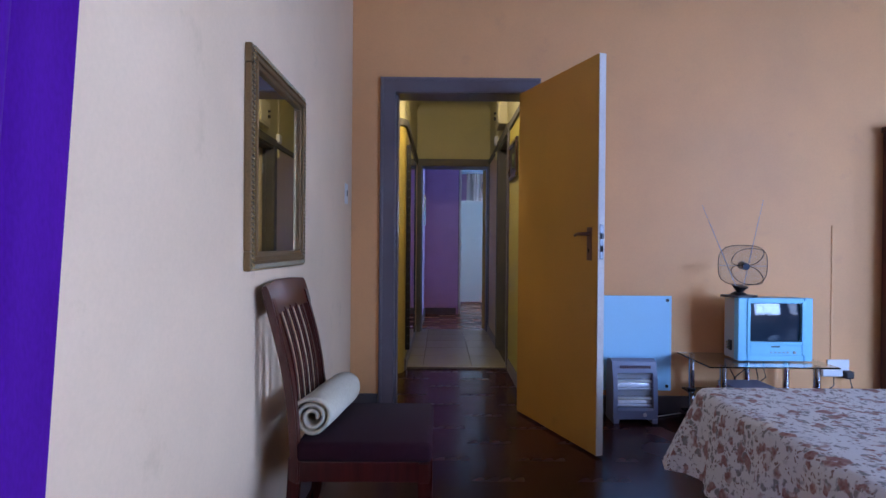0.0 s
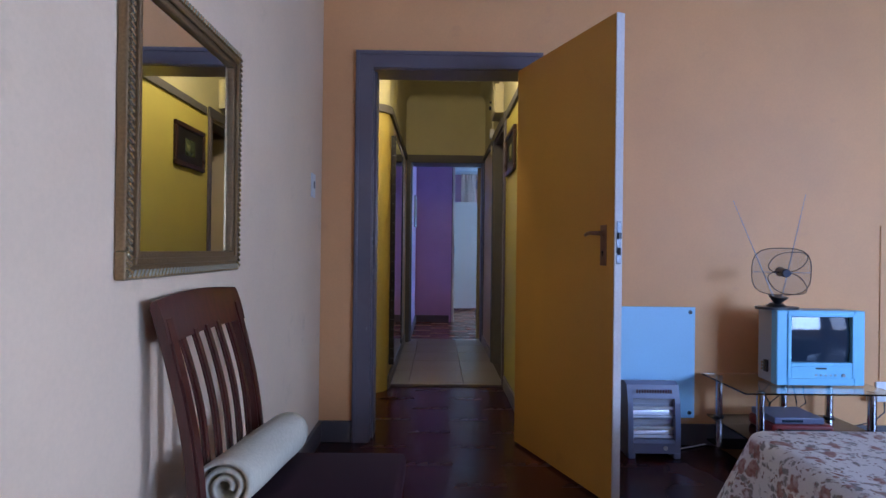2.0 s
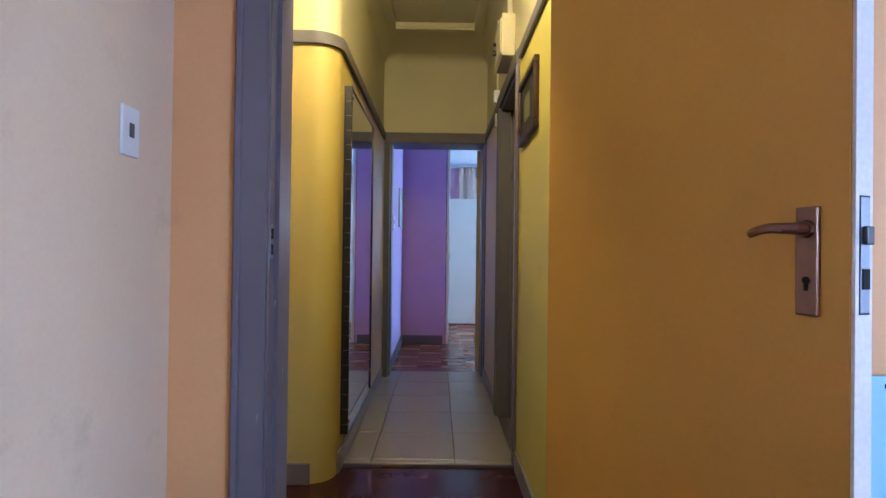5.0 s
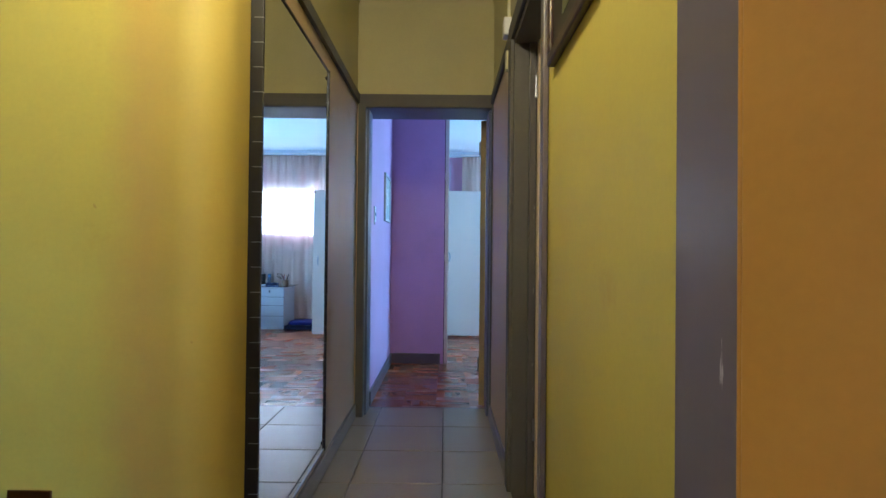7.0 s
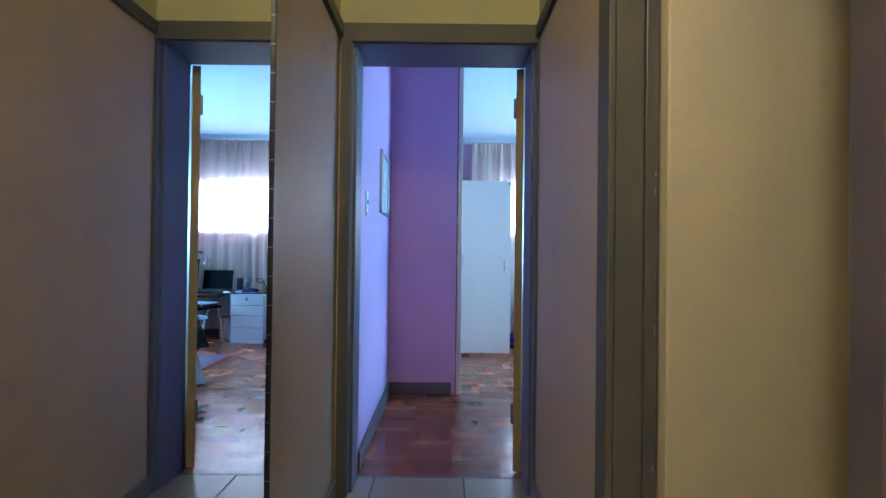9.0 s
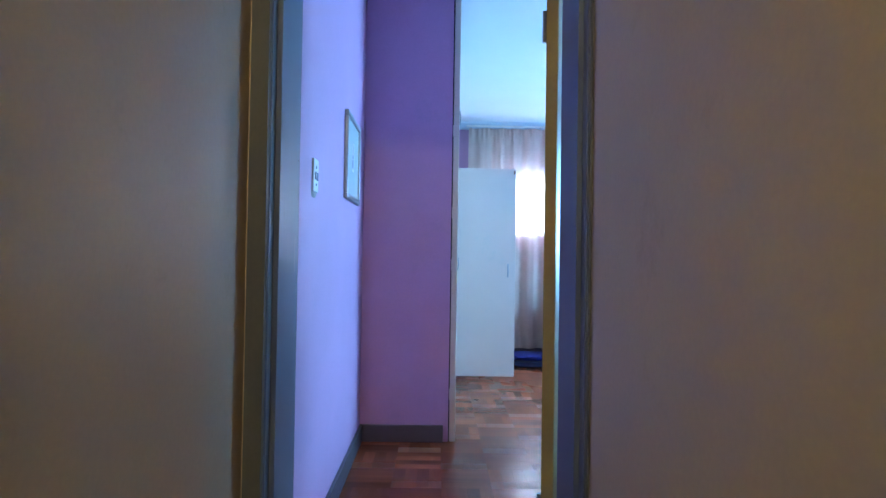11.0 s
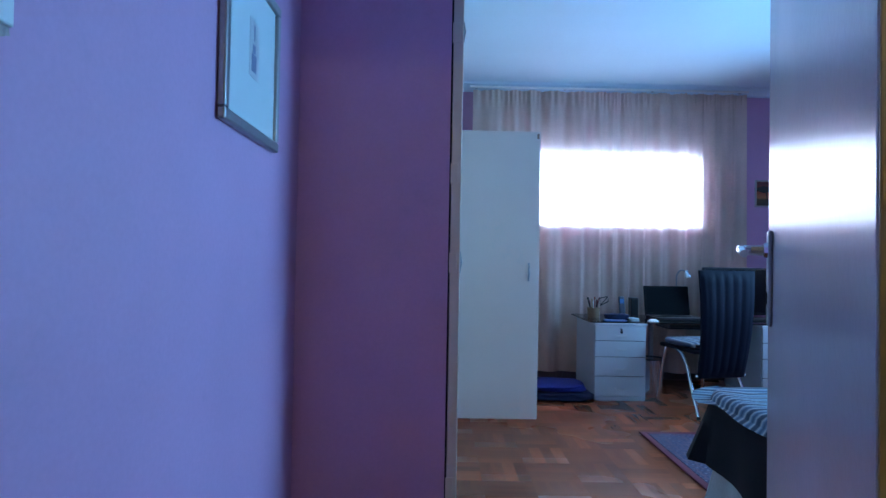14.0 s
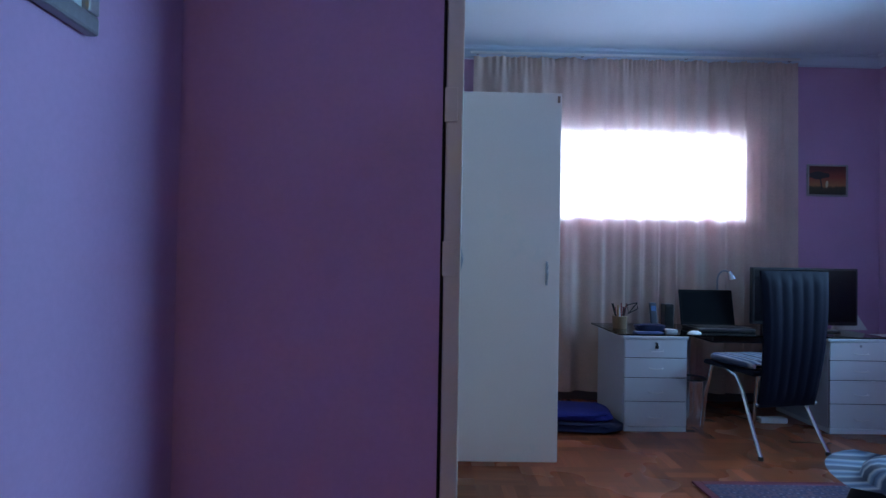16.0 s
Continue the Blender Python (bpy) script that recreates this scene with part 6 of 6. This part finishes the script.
# small painting beside the curtain
pa = thing("small_painting", (3.27, B2F, 1.585), "small sunset landscape painting in a pale frame", "painting")
PY = B2F
u0, u1, w0, w1 = 3.115, 3.432, 1.583, 1.830
for x0, x1, z0, z1 in ((u0, u1, w0, w0 + 0.014), (u0, u1, w1 - 0.014, w1), (u0, u0 + 0.014, w0 + 0.014, w1 - 0.014), (u1 - 0.014, u1, w0 + 0.014, w1 - 0.014)):
    part("frame_bar", box(x0, x1, PY - 0.016, PY, z0, z1, 0.003), SILVER, pa)


def sunset():
    m, nt, b = nodes_of("sunset_paint")
    tc = nt.nodes.new("ShaderNodeTexCoord")
    sep = nt.nodes.new("ShaderNodeSeparateXYZ")
    nt.links.new(tc.outputs["Generated"], sep.inputs[0])
    n = noise_tex(nt, coords(nt), 30, 4)
    ad = nt.nodes.new("ShaderNodeMath")
    ad.operation = "MULTIPLY_ADD"
    nt.links.new(n, ad.inputs[0])
    ad.inputs[1].default_value = 0.2
    nt.links.new(sep.outputs[2], ad.inputs[2])
    c = ramp(nt, ad.outputs[0], [(0.1, (0.02, 0.025, 0.012)), (0.36, (0.06, 0.05, 0.02)), (0.42, (0.42, 0.16, 0.05)), (0.7, (0.30, 0.055, 0.03)), (1.0, (0.10, 0.02, 0.02))])
    nt.links.new(c, b.inputs["Base Color"])
    b.inputs["Roughness"].default_value = 0.5
    return m


part("canvas", box(u0 + 0.014, u1 - 0.014, PY - 0.010, PY - 0.002, w0 + 0.014, w1 - 0.014), sunset(), pa)
part("tree_shape", joined(prism([(3.20 + 0.09 * math.cos(a), 1.745 + 0.028 * math.sin(a) + 0.004 * math.sin(5 * a)) for a in [k * math.pi / 12 for k in range(24)]], "y", PY - 0.0112, PY - 0.0102), prism([(3.225, 1.64), (3.235, 1.64), (3.222, 1.73), (3.212, 1.73)], "y", PY - 0.0112, PY - 0.0102)), BLACK_PLASTIC, pa)
part("pale_shape", prism([(3.262, 1.645), (3.278, 1.66), (3.28, 1.70), (3.268, 1.705), (3.258, 1.68)], "y", PY - 0.0112, PY - 0.0102), CREAMBOX, pa)

# rug
def rug_cloth():
    m, nt, b = nodes_of("patterned_rug_wool")
    v = coords(nt)
    vo = nt.nodes.new("ShaderNodeTexVoronoi")
    vo.inputs["Scale"].default_value = 24.0
    vo.inputs["Randomness"].default_value = 0.35
    nt.links.new(v, vo.inputs["Vector"])
    c = ramp(nt, vo.outputs["Distance"], [(0.10, (0.22, 0.18, 0.20)), (0.18, (0.06, 0.045, 0.10)), (0.40, (0.025, 0.020, 0.055)), (0.5, (0.11, 0.06, 0.09))])
    c = mix(nt, 1.0, c, ramp(nt, noise_tex(nt, v, 300, 2), [(0.3, (0.7,) * 3), (0.7, (1, 1, 1))]), "MULTIPLY")
    nt.links.new(c, b.inputs["Base Color"])
    b.inputs["Roughness"].default_value = 0.95
    bump(nt, b, noise_tex(nt, v, 300, 2), 0.3, 0.003)
    return m


rg = thing("patterned_rug", (2.1, 9.5, 0), "worn blue patterned rug with a red border beside the bed", "rug")
BORDER = cloth("red_rug_border", (0.17, 0.030, 0.045), 0.0, 200)
part("field", box(1.585, 2.53, 8.725, 10.145, 0.0, 0.011, 0.003), rug_cloth(), rg)
for x0, x1, y0, y1 in ((1.545, 1.585, 8.685, 10.185), (2.53, 2.57, 8.685, 10.185), (1.585, 2.53, 8.685, 8.725), (1.585, 2.53, 10.145, 10.185)):
    part("border", box(x0, x1, y0, y1, 0.0, 0.0105, 0.003), BORDER, rg)
rg.matrix_basis = pose(2.05, 9.5, 0, 0, 0, 0)

# bed with a striped duvet
b2 = thing("striped_bed", (2.5, 8.2, 0), "bed with blue striped duvet, dark cover and white valance", "bed")
part("duvet", drape(1.295, 3.52, 7.50, 8.90, 0.58, 0.548, 0.012, 0.008, 17, 0.12, 8, 300, 0.016, 0.02), striped("striped_duvet_cloth", STRIPES, 1, 0.065), b2, "blue and white striped duvet", True)
part("dark_cover", drape(1.30, 3.50, 7.52, 8.90, 0.545, 0.29, 0.012, 0.010, 21, 0.08, 4, 300, 0.0, 0.03), cloth("black_brown_cloth", (0.018, 0.016, 0.022), 0.0, 200), b2, "dark cloth cover", True)
part("valance", drape(1.335, 3.48, 7.54, 8.88, 0.36, 0.015, 0.02, 0.02, 60, 0.06, 6, 480, 0.0, 0.0), cloth("white_valance_cloth", (0.56, 0.55, 0.55), 0.0, 300), b2, "white gathered valance", True)
part("mattress", box(1.375, 3.45, 7.58, 8.84, 0.37, 0.53, 0.03), TOWEL, b2)
part("base", box(1.395, 3.44, 7.60, 8.82, 0.0, 0.29), MAHOGANY, b2)

cls = thing("cable_cluster", (2.5, 11.2, 0), "white multi-plug lying on the floor under the desk", "cables")
part("multi_plug", box(2.42, 2.60, 11.18, 11.24, 0.0, 0.035, 0.006), WHITE_PLASTIC, cls)
part("cable", tube([(2.42, 11.21, 0.02), (2.36, 11.25, 0.01), (2.3, 11.4, 0.008), (2.2, 11.5, 0.008)], 0.004, 6), BLACK_PLASTIC, cls, round_=True)

# ---------- floors, piece by piece ----------
def chamfered(sx, sy, top, h=0.012, c=0.0001):
    """A floor block, its upper edges taken off."""
    bm = bmesh.new()
    lo = [bm.verts.new((a * sx / 2, b * sy / 2, top - h)) for a, b in ((-1, -1), (1, -1), (1, 1), (-1, 1))]
    mi = [bm.verts.new((a * sx / 2, b * sy / 2, top - c)) for a, b in ((-1, -1), (1, -1), (1, 1), (-1, 1))]
    hi = [bm.verts.new((a * (sx / 2 - c), b * (sy / 2 - c), top)) for a, b in ((-1, -1), (1, -1), (1, 1), (-1, 1))]
    for p, q in ((lo, mi), (mi, hi)):
        for k in range(4):
            bm.faces.new((p[k], p[(k + 1) % 4], q[(k + 1) % 4], q[k]))
    bm.faces.new(hi)
    return bm


corridor_floor = bpy.data.objects["floor_corridor"]
xs = [HL + 0.0, -0.16, 0.266, HR]
ys = [4.79, 4.846, 5.276, 5.706, 6.136, 6.566, 6.985]
rt = random.Random(6)
for i in range(3):
    for j in range(6):
        sx, sy = xs[i + 1] - xs[i] - 0.005, ys[j + 1] - ys[j] - 0.005
        ob = part("tile", chamfered(sx, sy, 0.015, 0.014, 0.0025), TILE, corridor_floor)
        ob.matrix_parent_inverse = Matrix()
        ob.matrix_basis = pose((xs[i] + xs[i + 1]) / 2, (ys[j] + ys[j + 1]) / 2, rt.uniform(-0.0006, 0.0006), rt.uniform(-0.06, 0.06), rt.uniform(-0.06, 0.06), 0)
setting("trim_threshold", box(D2A, D2B, 6.985, 7.01, -0.01, 0.013, 0.003), SKIRT, "dark worn threshold strip between tiles and parquet", "threshold")
setting("trim_tile_edge", box(HL, HR, TILE0 - 0.012, TILE0, -0.01, 0.013, 0.003), SKIRT, "dark edge strip where the tiles begin", "threshold")


def parquet(floor, x0, x1, y0, y1, unit, strips, near, mats_piece, mats_rest, seed, skip):
    """Basket-weave parquet: squares of strips that turn by a quarter from one to the next."""
    r = random.Random(seed)
    w = unit / strips
    g = 0.0001
    pieces = []
    nx, ny = int(math.ceil((x1 - x0) / unit)), int(math.ceil((y1 - y0) / unit))
    for i in range(nx):
        for j in range(ny):
            turn = (i + j) % 2
            for k in range(strips):
                if turn:
                    cx, cy = x0 + unit * i + w * (k + 0.5), y0 + unit * (j + 0.5)
                else:
                    cx, cy = x0 + unit * (i + 0.5), y0 + unit * j + w * (k + 0.5)
                if skip(cx, cy) or cx > x1 or cy > y1:
                    continue
                pieces.append((cx, cy, turn))
    chosen = sorted(pieces, key=lambda p: near(p[0], p[1]))[:296]
    keep = set(chosen)
    shared = []
    for turn in (0, 1):
        bm = chamfered(unit - g, w - g, 0.0) if not turn else chamfered(w - g, unit - g, 0.0)
        me = bpy.data.meshes.new("parquet_block")
        bm.to_mesh(me)
        bm.free()
        me.materials.append(mats_piece[turn])
        shared.append(me)
    for cx, cy, turn in chosen:
        ob = new("parquet_block", shared[turn])
        ob.parent = floor
        ob.matrix_basis = pose(cx, cy, r.uniform(-0.00006, 0.00006), r.uniform(-0.012, 0.012), r.uniform(-0.012, 0.012), 0)
    verts, faces, mi = [], [], []
    for cx, cy, turn in pieces:
        if (cx, cy, turn) in keep:
            continue
        hx, hy = ((unit - g) / 2, (w - g) / 2) if not turn else ((w - g) / 2, (unit - g) / 2)
        dz = r.uniform(-0.00006, 0.00006)
        tx, ty = r.uniform(-0.0002, 0.0002), r.uniform(-0.0002, 0.0002)
        b = len(verts)
        for c, z in ((0.0, -0.012), (0.0, -0.0001), (0.0001, 0.0)):
            for sa, sb in ((-1, -1), (1, -1), (1, 1), (-1, 1)):
                verts.append((cx + sa * (hx - c), cy + sb * (hy - c), z + dz + tx * sa * hx + ty * sb * hy))
        for lv in (0, 4):
            for k in range(4):
                faces.append((b + lv + k, b + lv + (k + 1) % 4, b + lv + 4 + (k + 1) % 4, b + lv + 4 + k))
                mi.append(turn)
        faces.append((b + 8, b + 9, b + 10, b + 11))
        mi.append(turn)
    me = bpy.data.meshes.new("parquet_field")
    me.from_pydata(verts, [], faces)
    for m in mats_rest:
        me.materials.append(m)
    me.polygons.foreach_set("material_index", mi)
    ob = new("parquet_field", me)
    ob.parent = floor
    tagged(ob, kind="stuff")


RED_A, RED_B = (0.25, 0.056, 0.024), (0.36, 0.090, 0.036)
RP = [wood("red_block_x", RED_A, RED_B, 0.24, 1.0, 0, False, 0.0, 0.38, 0.3), wood("red_block_y", RED_A, RED_B, 0.24, 1.0, 1, False, 0.0, 0.38, 0.3)]
RR = [wood("red_field_x", RED_A, RED_B, 0.24, 1.0, 0, True, 0.0, 0.38, 0.3), wood("red_field_y", RED_A, RED_B, 0.24, 1.0, 1, True, 0.0, 0.38, 0.3)]
DKA, DKB = (0.046, 0.011, 0.010), (0.066, 0.016, 0.013)
DP = [wood("dark_block_x", DKA, DKB, 0.22, 1.0, 0, False, 0.0, 0.3, 0.3), wood("dark_block_y", DKA, DKB, 0.22, 1.0, 1, False, 0.0, 0.3, 0.3)]
DR = [wood("dark_field_x", DKA, DKB, 0.22, 1.0, 0, True, 0.0, 0.3, 0.3), wood("dark_field_y", DKA, DKB, 0.22, 1.0, 1, True, 0.0, 0.3, 0.3)]
parquet(bpy.data.objects["floor_bedroom"], B2L, B2R, 7.01, B2F, 0.24, 4, lambda x, y: abs(y - 8.3) * 0.5 + abs(x - 0.4), RP, RR, 31, lambda x, y: (x < FX and y > CUPY) or (1.6 < x < 3.4 and 7.7 < y < 8.7))
parquet(bpy.data.objects["floor"], B1L, 3.4, -0.4, TILE0 - 0.012, 0.24, 4, lambda x, y: abs(y - 3.4) * 0.5 + abs(x - 0.1), DP, DR, 32, lambda x, y: (y > B1F and x > HR) or (1.15 < x < 2.5 and 0.3 < y < 2.0))
